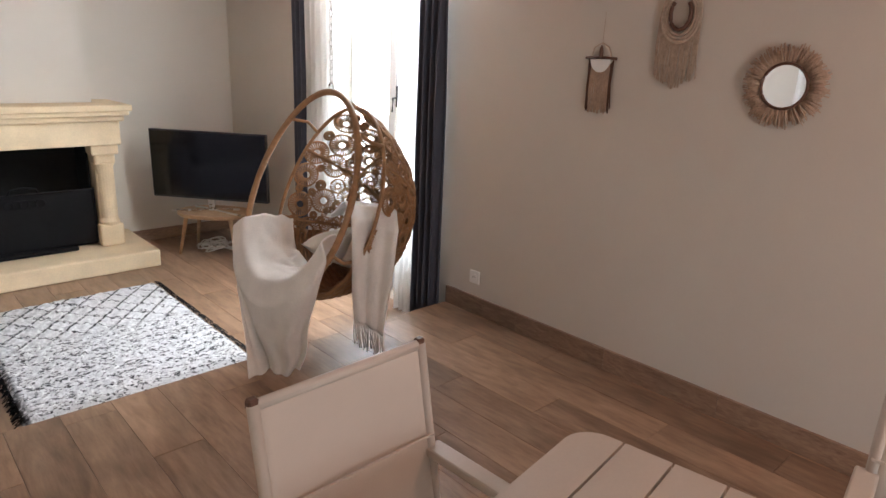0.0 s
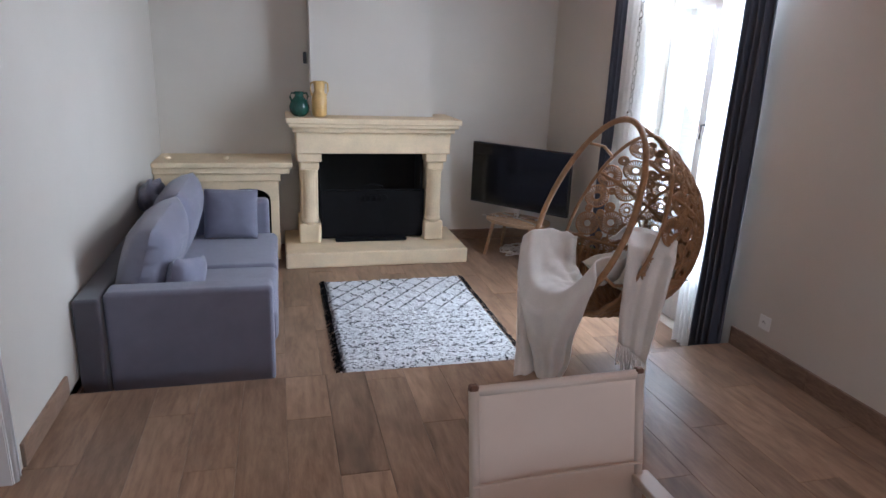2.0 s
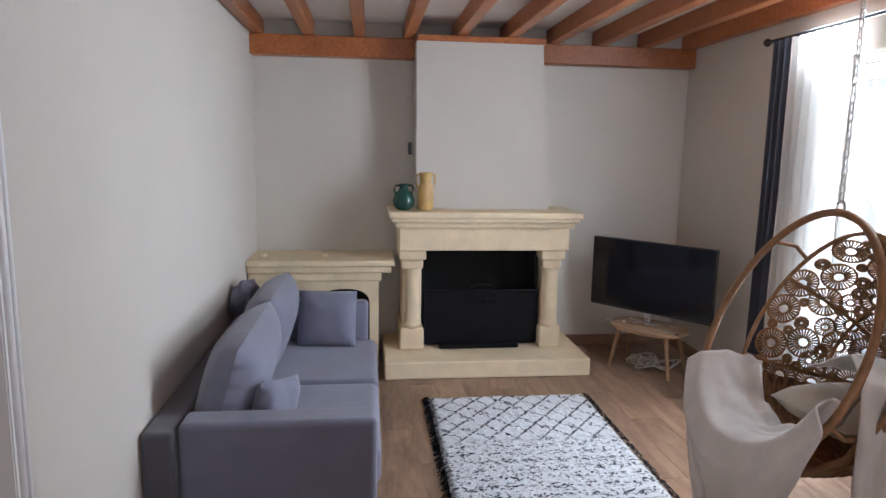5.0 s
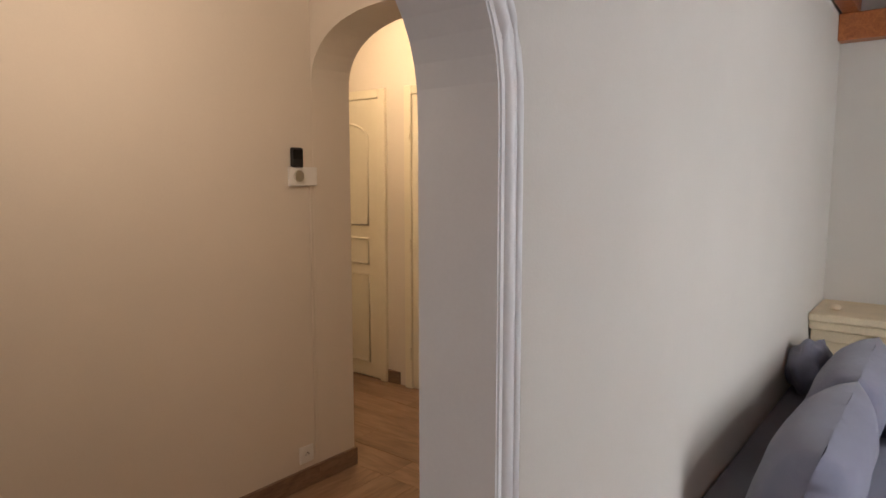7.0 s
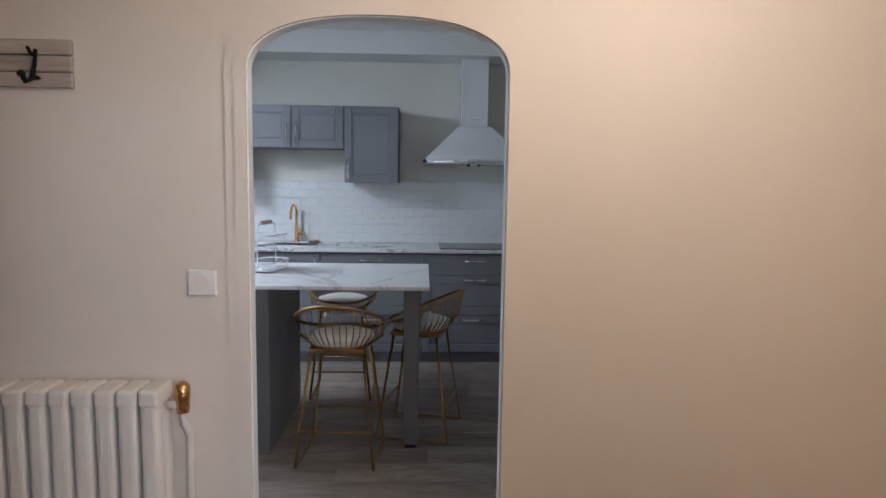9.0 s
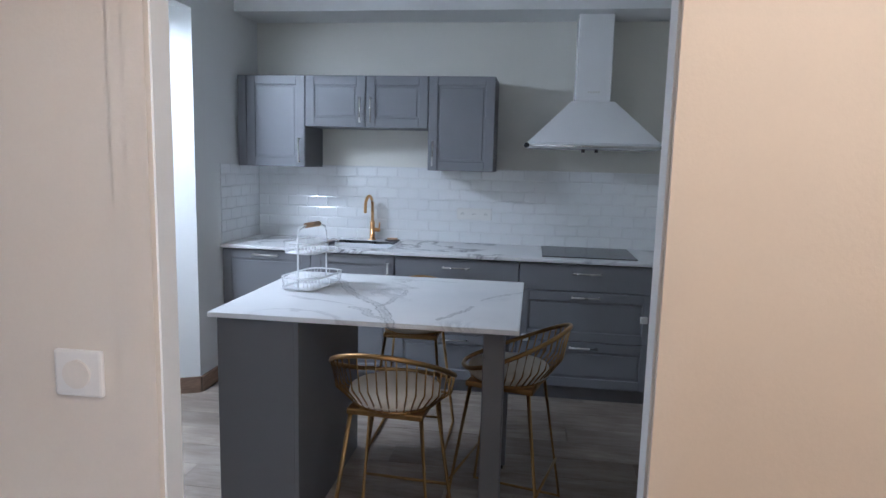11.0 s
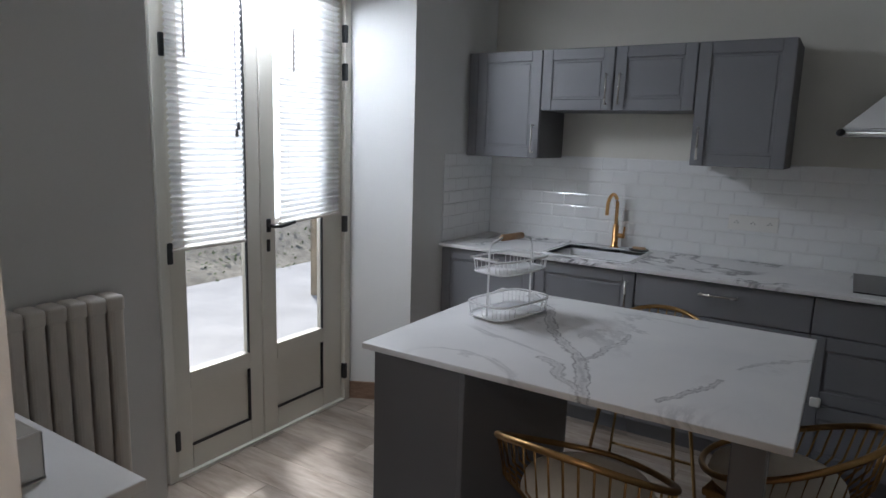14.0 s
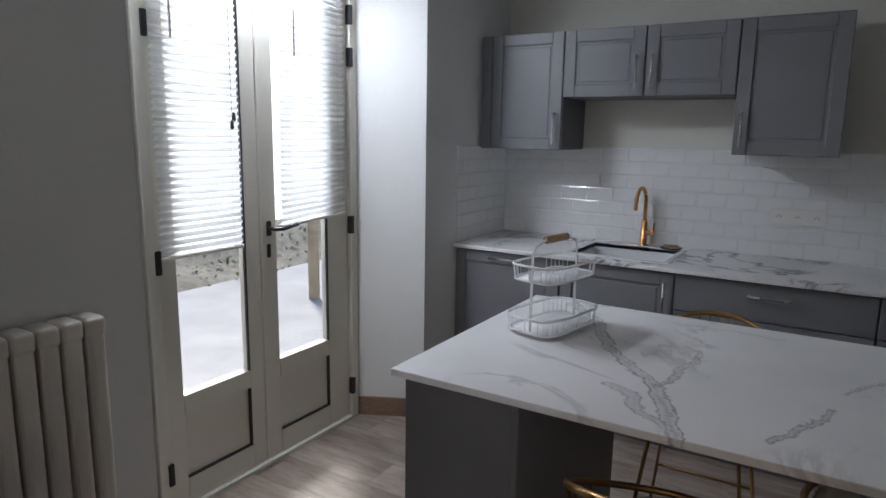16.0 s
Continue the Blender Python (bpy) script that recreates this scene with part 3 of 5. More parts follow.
def side_cabinet():
    c = empty("stone_cabinet", pose(-2.8, 4.8, LOW), "pale limestone side cabinet with arched dark niches beside the fireplace", "cabinet")
    inv = c.matrix_basis.inverted()
    s = Shape().box((LEFT + 0.002, 4.56, 0.655), (-2.20, BACK, 0.70), 0.01, 2).box((LEFT + 0.002, 4.585, 0.60), (-2.225, BACK, 0.657), 0.014, 3)
    s.done("top_slab", STONE, c, False, inv)
    s = Shape()
    for a, b in ((-3.30, -2.84), (-2.84, -2.32)):
        h0, h1 = a + 0.07, b - 0.07
        s.prism([(a, LOW), (h0, LOW), (h0, 0.60), (a, 0.60)], "y", 4.63, BACK)
        s.prism([(h1, LOW), (b, LOW), (b, 0.60), (h1, 0.60)], "y", 4.63, BACK)
        cv = arch_curve(h0, h1, 0.36, 0.11, 14)
        for p, q in zip(cv, cv[1:]):
            s.prism([p, q, (q[0], 0.60), (p[0], 0.60)], "y", 4.63, BACK)
    s.box((-3.30, 4.61, 0.535), (-2.30, 4.64, 0.60), 0.008, 2)
    s.done("body", STONE, c, False, inv)
    # near-black sheet that paints the shade deep in the niches
    Shape().box((-3.28, 5.04, LOW), (-2.35, 5.09, 0.5)).done("niche_back", SOOTSHADE, c, False, inv)
    return c


fireplace()
side_cabinet()
for x, y in ((-3.2, 4.74), (-2.74, 4.74)):
    s = Shape().lathe([(0.012, 0), (0.026, 0.006), (0.03, 0.018), (0.02, 0.03), (0.008, 0.034)], (0, 0, 0), 14)
    tagged(s.done("trinket_dish", STONE, None, True, pose(x, y, 0.70)), "small pale stone trinket on the stone cabinet", "ornament")


def jug(name, profile, handles, mat, m, label):
    j = empty(name, m, label, "vase")
    Shape().lathe(profile, (0, 0, 0), 28).done("body", mat, j, True)
    for sgn in (-1, 1):
        Shape().tube([(sgn * r, 0, z) for r, z in handles], 0.008, 8).done("handle", mat, j, True)


jug("green_vase", [(0.045, 0), (0.075, 0.03), (0.085, 0.075), (0.07, 0.12), (0.04, 0.155), (0.032, 0.175), (0.042, 0.20), (0.036, 0.2), (0.026, 0.17)],
    [(0.036, 0.185), (0.065, 0.19), (0.08, 0.16), (0.062, 0.12)], GREEN, pose(-2.13, 4.66, 1.08, 0, 0, 20), "glazed dark green two-handled vase on the mantel")
jug("ochre_jug", [(0.05, 0), (0.062, 0.02), (0.064, 0.12), (0.06, 0.18), (0.045, 0.20), (0.042, 0.22), (0.052, 0.29), (0.046, 0.29), (0.036, 0.22)],
    [(0.048, 0.28), (0.072, 0.27), (0.074, 0.21), (0.058, 0.17)], OCHRE, pose(-1.965, 4.65, 1.08, 0, 0, 10), "tall ochre two-handled jug on the mantel")
tagged(piece("wall_socket_black", (-2.075, BACK - 0.03, 1.50), (-2.045, BACK, 1.60), SATIN, None, 0.006), "small black wall fitting beside the chimney breast", "switch")


def pillow(s, size, m, n=12, pinch=0.12):
    w, h, d = size
    for sgn in (-1, 1):
        def f(u, v, sgn=sgn):
            a, b = 2 * u - 1, 2 * v - 1
            th = d * 0.5 * ((1 - abs(a) ** 3.2) * (1 - abs(b) ** 3.2)) ** 0.45
            k = 1 - pinch * (abs(a * b)) ** 2 * 0 - pinch * (1 - abs(a * b)) * 0.5 * max(abs(a), abs(b)) ** 4
            return m @ Vector((a * w / 2 * k, sgn * th + 0.006 * noise.noise((a * 3, b * 3, sgn + w)), b * h / 2 * k))
        s.sheet(f, n, n)
    bmesh.ops.remove_doubles(s.bm, verts=s.bm.verts, dist=0.0008)
    return s


def sofa():
    f = empty("sofa", pose(-2.85, 3.35, LOW), "blue-grey fabric sofa with loose back cushions against the wall", "sofa")
    inv = f.matrix_basis.inverted()

    def part(s, name, mat=SOFA, smooth=True):
        return s.done(name, mat, f, smooth, inv)
    part(Shape().box((-3.20, 2.46, -0.13), (-2.37, 4.22, 0.02), 0.02, 2), "base", SOFA, False)
    part(Shape().box((-3.175, 2.31, -0.135), (-2.36, 2.47, 0.415), 0.028, 4), "armrest", SOFA, False)
    part(Shape().box((-3.14, 4.22, -0.135), (-2.40, 4.36, 0.46), 0.035, 4), "armrest", SOFA, False)
    part(Shape().box((-3.305, 2.27, -0.135), (-3.18, 4.38, 0.40), 0.018, 3), "back_panel", SOFASHADE, False)
    for y0, y1 in ((2.475, 3.345), (3.35, 4.215)):
        part(Shape().box((-3.19, y0, 0.015), (-2.34, y1, 0.20), 0.045, 4), "seat_cushion", SOFA, False)
        m = Matrix.Translation((-3.03, (y0 + y1) / 2, 0.425)) @ pose(0, 0, 0, 0, 17, 0) @ pose(0, 0, 0, 0, 0, 90)
        part(pillow(Shape(), (0.88, 0.54, 0.30), m, 24, 0.03), "back_cushion")
    for x in (-3.15, -2.42):
        for y in (2.36, 4.30):
            part(Shape().lathe([(0.02, LOW), (0.024, LOW + 0.03)], (x, y, 0), 12), "foot", SATIN, False)


sofa()
m = Matrix.Translation((-2.68, 4.08, 0.385)) @ pose(0, 0, 0, -14, 0, -6)
tagged(pillow(Shape(), (0.40, 0.38, 0.15), m, 20, 0.05).done("cushion", SOFA, None, True), "square blue-grey cushion leaning on the sofa arm", "cushion", "sofa cushions")
m = Matrix.Translation((-2.83, 2.62, 0.335)) @ pose(0, 0, 0, 6, 12, 62)
tagged(pillow(Shape(), (0.28, 0.32, 0.13), m).done("cushion", SOFA, None, True), "small blue-grey cushion against the near sofa arm", "cushion", "sofa cushions")


def rumple(u, v):
    w, t = 2 * math.pi * u, math.pi * v
    d = Vector((math.sin(t) * math.cos(w), math.sin(t) * math.sin(w), math.cos(t)))
    r = 1 + 0.30 * noise.noise(d * 1.9) + 0.12 * noise.noise(d * 4.5)
    return Vector((-3.215, 4.05, 0.535)) + Vector((d.x * 0.095, d.y * 0.17, d.z * 0.125)) * r


tagged(Shape().sheet(rumple, 32, 18).done("rolled_cushion", SOFA, None, True), "crumpled blue-grey cushion on the sofa's back", "cushion")


def rug():
    def f(u, v):
        x, y = (u - 0.5) * 1.11, (v - 0.5) * 1.56
        x += 0.012 * noise.noise((y * 6, 3, u * 2))
        y += 0.012 * noise.noise((x * 6, 9, v * 2))
        e = min(u, 1 - u, v, 1 - v)
        return Vector((x, y, (0.020 + 0.007 * noise.noise((x * 28, y * 28, 0)) + 0.004 * noise.noise((x * 70, y * 70, 0))) * min(1, e * 40) + 0.003))
    r = Shape().sheet(f, 110, 150).done("rug", RUG, None, True, pose(-1.445, 3.15, LOW + 0.002))
    tagged(r, "white shag rug with black lozenge pattern on the lounge floor", "rug")
    s = Shape()
    rnd = random.Random(4)
    for i in range(700):
        side = rnd.choice((2, 2, 3))
        t = rnd.random() - 0.5
        x, y = (t * 1.1, math.copysign(0.775, side - 0.5)) if side < 2 else (math.copysign(0.55, side - 2.5), t * 1.55)
        ox, oy = (rnd.uniform(-0.02, 0.02), math.copysign(rnd.uniform(0.01, 0.03), y)) if side < 2 else (math.copysign(rnd.uniform(0.004, 0.045), x), rnd.uniform(-0.02, 0.02))
        s.tube([(x, y, 0.02), (x + ox * 0.6, y + oy * 0.6, 0.018), (x + ox, y + oy, 0.003)], 0.0025, 3)
    tagged(s.done("fringe", BLACK, r), kind="stuff")


rug()


def television():
    t = empty("television", pose(-0.222, 4.425, 0.20, 0, 0, -51.2), "flat black television standing on a small wooden table", "television")
    Shape().box((-0.508, -0.012, 0.10), (0.508, 0.03, 0.665), 0.008, 2).box((-0.28, 0.03, 0.16), (0.28, 0.06, 0.50), 0.01, 2).done("casing", SATIN, t)
    Shape().box((-0.498, -0.0155, 0.118), (0.498, -0.0125, 0.655)).done("screen", SCREEN, t)
    Shape().box((-0.03, 0.0, 0.012), (0.03, 0.03, 0.13), 0.006).tube([(-0.30, -0.10, 0.008), (-0.03, 0.0, 0.016), (0.03, 0.0, 0.016), (0.30, -0.10, 0.008)], 0.008, 8).tube([(-0.2, 0.10, 0.008), (0, 0.02, 0.016), (0.2, 0.10, 0.008)], 0.008, 8).done("stand", CHROME, t)


television()


def tv_table():
    t = empty("side_table", pose(-0.19, 4.45, LOW, 0, 0, -50), "low round-edged pale wooden table under the television", "table")
    def oval(r):
        return [(0.30 * r * math.copysign(abs(math.cos(w)) ** 0.8, math.cos(w)), 0.21 * r * math.copysign(abs(math.sin(w)) ** 0.8, math.sin(w))) for w in np.linspace(0, 2 * math.pi, 37)[:-1]]
    Shape().prism(oval(1.0), "z", 0.335, 0.355).prism(oval(0.93), "z", 0.322, 0.336).done("table_top", PALE, t)
    for a, b in ((-1, -1), (1, -1), (1, 1), (-1, 1)):
        Shape().tube([(a * 0.25, b * 0.15, 0.0), (a * 0.19, b * 0.11, 0.33)], [0.012, 0.019], 10).done("leg", PALE, t, True)


tv_table()
s = Shape()
rnd = random.Random(8)
for i in range(9):
    c = Vector((-0.12 + rnd.uniform(-0.1, 0.1), 4.52 + rnd.uniform(-0.1, 0.1), LOW + 0.03 + 0.025 * rnd.random()))
    s.tube([c + Vector((0.10 * math.cos(w) * (1 + 0.2 * math.sin(3 * w + i)), 0.08 * math.sin(w), 0.02 * math.sin(2 * w + i) + 0.0)) for w in np.linspace(0, 6.28, 18)[:-1]], 0.006, 5, True)
tagged(s.done("cable_coil", PLASTIC, None, True), "tangle of pale cables on the floor under table", "cable")


def plant():
    p = empty("pot_plant", pose(0.10, 3.72, LOW), "small dark potted plant on the floor near the curtain", "plant")
    Shape().lathe([(0.055, 0), (0.075, 0.10), (0.08, 0.12), (0.07, 0.12), (0.066, 0.10)], (0, 0, 0), 20).done("pot", BROWN, p, True)
    rnd = random.Random(3)
    stem, leaf = Shape(), Shape()
    for i in range(14):
        w, h = rnd.uniform(0, 6.28), rnd.uniform(0.18, 0.34)
        tip = Vector((0.16 * math.cos(w) * rnd.random(), 0.16 * math.sin(w) * rnd.random(), h))
        stem.tube([(0, 0, 0.1), tip * 0.6 + Vector((0, 0, 0.03)), tip], 0.003, 4)
        for k in range(5):
            c = tip * (0.7 + 0.08 * k)
            d = Vector((rnd.uniform(-1, 1), rnd.uniform(-1, 1), rnd.uniform(-0.3, 0.6))).normalized()
            q = d.cross((0, 0, 1)).normalized() * 0.013
            v = [leaf.bm.verts.new(c + o) for o in (Vector(), d * 0.03 + q, d * 0.065 + Vector((0, 0, -0.01)), d * 0.03 - q)]
            leaf.bm.faces.new(v)
    stem.done("stem", BARK, p)
    leaf.done("foliage", LEAF, p)


plant()


def egg_chair():
    e = empty("hanging_egg_chair", pose(-0.47, 2.04, 0.3), "woven brown rattan egg chair hanging from a chain", "chair")
    inv = e.matrix_basis.inverted()
    fwd, side = Vector((-0.999, -0.04, 0)), Vector((-0.04, 0.999, 0))
    tilt = radians(22)
    up = Vector((0, 0, math.cos(tilt))) - fwd * math.sin(tilt)
    out = fwd * math.cos(tilt) + Vector((0, 0, math.sin(tilt)))
    cen = Vector((-0.772, 2.025, 0.845))

    def at(a, b, k=1.0):
        """Angle a round the mouth from the far side, angle b back from the mouth."""
        w = math.cos(b) ** 0.9
        return cen + k * (side * 0.41 * w * math.cos(a) * (1 - 0.08 * math.sin(a)) + up * 0.52 * w * math.sin(a) - out * 0.68 * math.sin(b))

    Shape().tube([at(a, 0) for a in np.linspace(0, 2 * math.pi, 61)[:-1]], 0.016, 8, True).done("hoop", RATTAN, e, True, inv)
    s = Shape()
    FRONT_RIB = 0.27
    s.tube([at(a, FRONT_RIB) for a in np.linspace(0, 2 * math.pi, 49)[:-1]], 0.010, 6, True)
    for a in (0.75, 2.4, 3.6, 5.8):
        s.tube([at(a, 0), at(a + 0.06, 0.14), at(a, FRONT_RIB)], 0.009, 6)
    for a in (0.5, 1.57, 2.64, 3.45, 5.98):
        s.tube([at(a, b) for b in np.linspace(0.0 if a == 1.57 else FRONT_RIB, 1.5, 18)], 0.010, 6)
    s.tube([at(a, 0.85) for a in np.linspace(-0.3, math.pi + 0.3, 30)], 0.009, 6)
    s.done("rib", RATTAN, e, True, inv)
    rnd = random.Random(12)
    s, spots = Shape(), []
    for r, tries in ((0.068, 500), (0.056, 900), (0.042, 1400), (0.028, 2200), (0.019, 2500)):
        for k in range(tries):
            a, b = rnd.uniform(-0.46, math.pi + 0.46), rnd.uniform(FRONT_RIB + 0.09, 1.5)
            p = at(a, b)
            if any((p - q).length < (r + t) * (0.95 if b < 0.7 else 0.76) for q, t in spots):
                continue
            spots.append((p, r))
            nrm = (at(a + 0.02, b) - at(a - 0.02, b)).cross(at(a, min(b + 0.02, 1.55)) - at(a, b - 0.02)).normalized()
            u = nrm.cross((0, 0, 1)).normalized()
            v = nrm.cross(u)

            def ring(rr, n):
                return [p + rr * (math.cos(w) * u + math.sin(w) * v) for w in np.linspace(0, 2 * math.pi, n + 1)[:-1]]
            s.tube(ring(r, 16), 0.0055, 5, True)
            s.tube(ring(r * 0.36, 10), 0.005, 4, True)
            n = 26 if r > 0.05 else 18
            for w in np.linspace(0, 2 * math.pi, n + 1)[:-1]:
                d = math.cos(w) * u + math.sin(w) * v
                s.tube([p + d * r * 0.36, p + d * r], [0.0032, 0.0056] if r > 0.05 else [0.0026, 0.004], 4)
    tagged(s.done("rosette_weave", RATTAN, e, True, inv), kind="stuff")
    s = Shape()
    for j, b in enumerate(np.linspace(FRONT_RIB, 1.5, 34)):
        s.tube([at(a, b, 1.0 + 0.010 * math.sin(20 * a + math.pi * (j % 2))) for a in np.linspace(math.pi + 0.42, 2 * math.pi - 0.42, 34)], 0.014, 5)
    for a in np.linspace(math.pi + 0.45, 2 * math.pi - 0.45, 14):
        s.tube([at(a, b) for b in np.linspace(FRONT_RIB, 1.5, 18)], 0.008, 5)
    s.done("woven_bowl", RATTAN, e, True, inv)
    top = at(math.pi / 2, 0)
    s = Shape().tube([top + Vector((0.0, 0.022 * math.cos(w), 0.02 + 0.026 * math.sin(w))) for w in np.linspace(0, 6.28, 15)[:-1]], 0.005, 6, True)
    z, k = top.z + 0.06, 0
    while z < 2.52:
        d = Vector((0.009, 0, 0)) if k % 2 else Vector((0, 0.009, 0))
        s.tube([Vector((top.x, top.y, z)) + d * math.cos(w) + Vector((0, 0, 0.022 * math.sin(w))) for w in np.linspace(0, 6.28, 11)[:-1]], 0.0032, 5, True)
        z, k = z + 0.034, k + 1
    s.done("chain", CHROME, e, True, inv)
    m = Matrix.Translation(cen - out * 0.36 + Vector((0, 0, -0.20))) @ pose(0, 0, 0, 90, 0, 4)
    pillow(Shape(), (0.40, 0.42, 0.16), m).done("seat_pad", CUSHION, e, True, inv)

    t = empty("throw_blanket", pose(-1.03, 1.86, 0.0), "cream knitted throw draped over the hanging chair's rim", "blanket")
    tinv = t.matrix_basis.inverted()
    foot, across, near = Vector((-1.03, 1.86, 0.012)), Vector((0.86, -0.5, 0)), Vector((-0.5, -0.86, 0))

    def long_fall(u, v):
        a = -0.5 - 2.2 * u
        rim = at(a, -0.07, 1.11)
        if v < 0.4:
            w = v / 0.4
            seat = at(a, 0.40, 0.78) + Vector((0, 0, 0.04))
            lip = at(a, -0.065, 0.92)
            p = (seat.lerp(lip, w / 0.75) if w < 0.75 else lip.lerp(rim, (w - 0.75) * 4)) + Vector((0, 0, 0.03 * math.sin(math.pi * w)))
            return p + Vector((0, 0, 0.085 * noise.noise((u * 4.5, w * 3, 5)) + 0.03 * noise.noise((u * 11, w * 8, 2)))) * max(0.0, 0.8 - w)
        w = (v - 0.4) / 0.6
        end = foot + across * (u - 0.5) * 0.24
        p = rim.lerp(end, w)
        p.z += 0.03 * math.sin(math.pi * w) * u
        wave = 0.034 * math.sin(6.28 * 1.7 * u + 0.9 * w) + 0.016 * math.sin(6.28 * 3.9 * u + 2)
        return p + near * (wave * min(1, 1.5 * w) * 1.1 + 0.02 * noise.noise((u * 3, w * 3, 4))) + across * 0.03 * noise.noise((w * 3, u, 8)) * w
    Shape().sheet(long_fall, 64, 72, 0.006).done("long_fall", THROW, t, True, tinv)
    pts = [Vector(p) for p in ((-0.40, 2.10, 0.66), (-0.46, 1.92, 0.76), (-0.55, 1.74, 0.80), (-0.60, 1.64, 0.74), (-0.63, 1.615, 0.56), (-0.645, 1.615, 0.38), (-0.645, 1.62, 0.235))]

    def short_fall(u, v):
        k = v * (len(pts) - 1)
        i = min(int(k), len(pts) - 2)
        c = pts[i].lerp(pts[i + 1], k - i)
        wd = 0.30 + (0.14 - 0.30) * v
        wave = 0.020 * min(1, 0.3 + v) * (math.sin(7 * u + 2 * v) + 0.5 * math.sin(15 * u - v))
        return c + across * (u - 0.5) * wd + near * (wave + 0.03 * noise.noise((u * 2.2, v * 2.6, 9))) + Vector((0, 0, 0.04 * noise.noise((u * 3, v * 4, 2)) * (1 - v) + 0.10 * (u - 0.5) * -v))
    Shape().sheet(short_fall, 40, 48, 0.006).done("short_fall", THROW, t, True, tinv)
    s = Shape()
    for k in range(30):
        a = short_fall(k / 29, 1.0)
        s.tube([a, a + Vector((rnd.uniform(-0.008, 0.008), 0, -0.05)), a + Vector((rnd.uniform(-0.012, 0.012), 0, -0.10 - rnd.uniform(0, 0.04)))], 0.0035, 4)
    s.done("tassels", THROW, t, True, tinv)


egg_chair()


def curtain(name, y0, y1, z0, z1, x, folds, amp, mat, label, thick=0.004, flare=0.0):
    def f(u, v):
        z = z1 + (z0 - z1) * v
        y = y0 + (y1 - y0) * u
        y = (y0 + y1) / 2 + (y - (y0 + y1) / 2) * (1 + flare * v)
        a = amp * (0.75 + 0.35 * v)
        return Vector((x + a * math.sin(folds * 2 * math.pi * u + 0.5 * math.sin(3 * v)) + 0.01 * noise.noise((u * 5, v * 3, y0)), y, z))
    return tagged(Shape().sheet(f, 90, 24, thick).done(name, mat, None, True), label, "curtain")


curtain("dark_curtain", 2.09, 2.31, LOW + 0.01, 2.27, 0.22, 4, 0.032, NAVY, "navy floor-length curtain at the lounge window")
curtain("dark_curtain", 3.60, 3.77, LOW + 0.01, 2.27, 0.22, 3, 0.030, NAVY, "navy floor-length curtain by the television corner")
curtain("sheer_curtain", 2.31, 2.50, LOW + 0.01, 2.27, 0.225, 4, 0.026, SHEER, "white sheer curtain gathered beside the window", 0.0)
curtain("sheer_curtain", 3.10, 3.60, LOW + 0.01, 2.27, 0.225, 7, 0.028, SHEER, "white sheer curtain hanging over the window side", 0.0)
rod = empty("curtain_rod", pose(0.225, 2.9, 2.28), "black metal curtain rod above the window", "rod")
Shape().tube([(0, -0.92, 0), (0, 0.95, 0)], 0.011, 10).done("pole", SATIN, rod, True)
for y in (-0.94, 0.97):
    Shape().lathe([(0.005, -0.026), (0.02, -0.016), (0.027, 0), (0.02, 0.016), (0.005, 0.026)], (0, y, 0), 14).done("finial", SATIN, rod, True)
for y in (-0.85, 0.88):
    Shape().tube([(0, y, 0), (0.09, y, 0)], 0.008, 8).done("bracket", SATIN, rod, True)


def french_window():
    w = empty("window_1", pose(RIGHT + 0.10, 2.75, LOW), "white french window with clear panes and dark handle", "window")
    inv = w.matrix_basis.inverted()
    x0, x1 = RIGHT + 0.10, RIGHT + 0.16
    Shape().box((x0, 2.2, LOW), (x1, 2.25, 2.12), 0.004).box((x0, 3.25, LOW), (x1, 3.3, 2.12), 0.004).box((x0, 2.25, 2.07), (x1, 3.25, 2.12), 0.004).box((x0, 2.25, LOW), (x1, 3.25, LOW + 0.03), 0.004).done("frame", TRIM, w, False, inv)
    for a, b in ((2.255, 2.745), (2.755, 3.245)):
        s = Shape().box((x0 - 0.02, a, LOW + 0.035), (x1 - 0.01, a + 0.075, 2.065), 0.006).box((x0 - 0.02, b - 0.075, LOW + 0.035), (x1 - 0.01, b, 2.065), 0.006)
        s.box((x0 - 0.018, a + 0.075, 1.98), (x1 - 0.012, b - 0.075, 2.065), 0.004).box((x0 - 0.018, a + 0.075, LOW + 0.035), (x1 - 0.012, b - 0.075, 0.36), 0.004)
        s.done("leaf", TRIM, w, False, inv)
        g = Shape().box((x0 + 0.01, a + 0.07, 0.355), (x0 + 0.016, b - 0.07, 1.985)).done("pane", GLASS, w, False, inv)
        g.visible_shadow = False
    Shape().box((x0 - 0.035, 2.70, 1.18), (x0 - 0.02, 2.735, 1.32), 0.005).tube([(x0 - 0.035, 2.717, 1.24), (x0 - 0.07, 2.717, 1.24), (x0 - 0.075, 2.717, 1.15)], 0.008, 8).done("handle", SATIN, w, False, inv)


french_window()

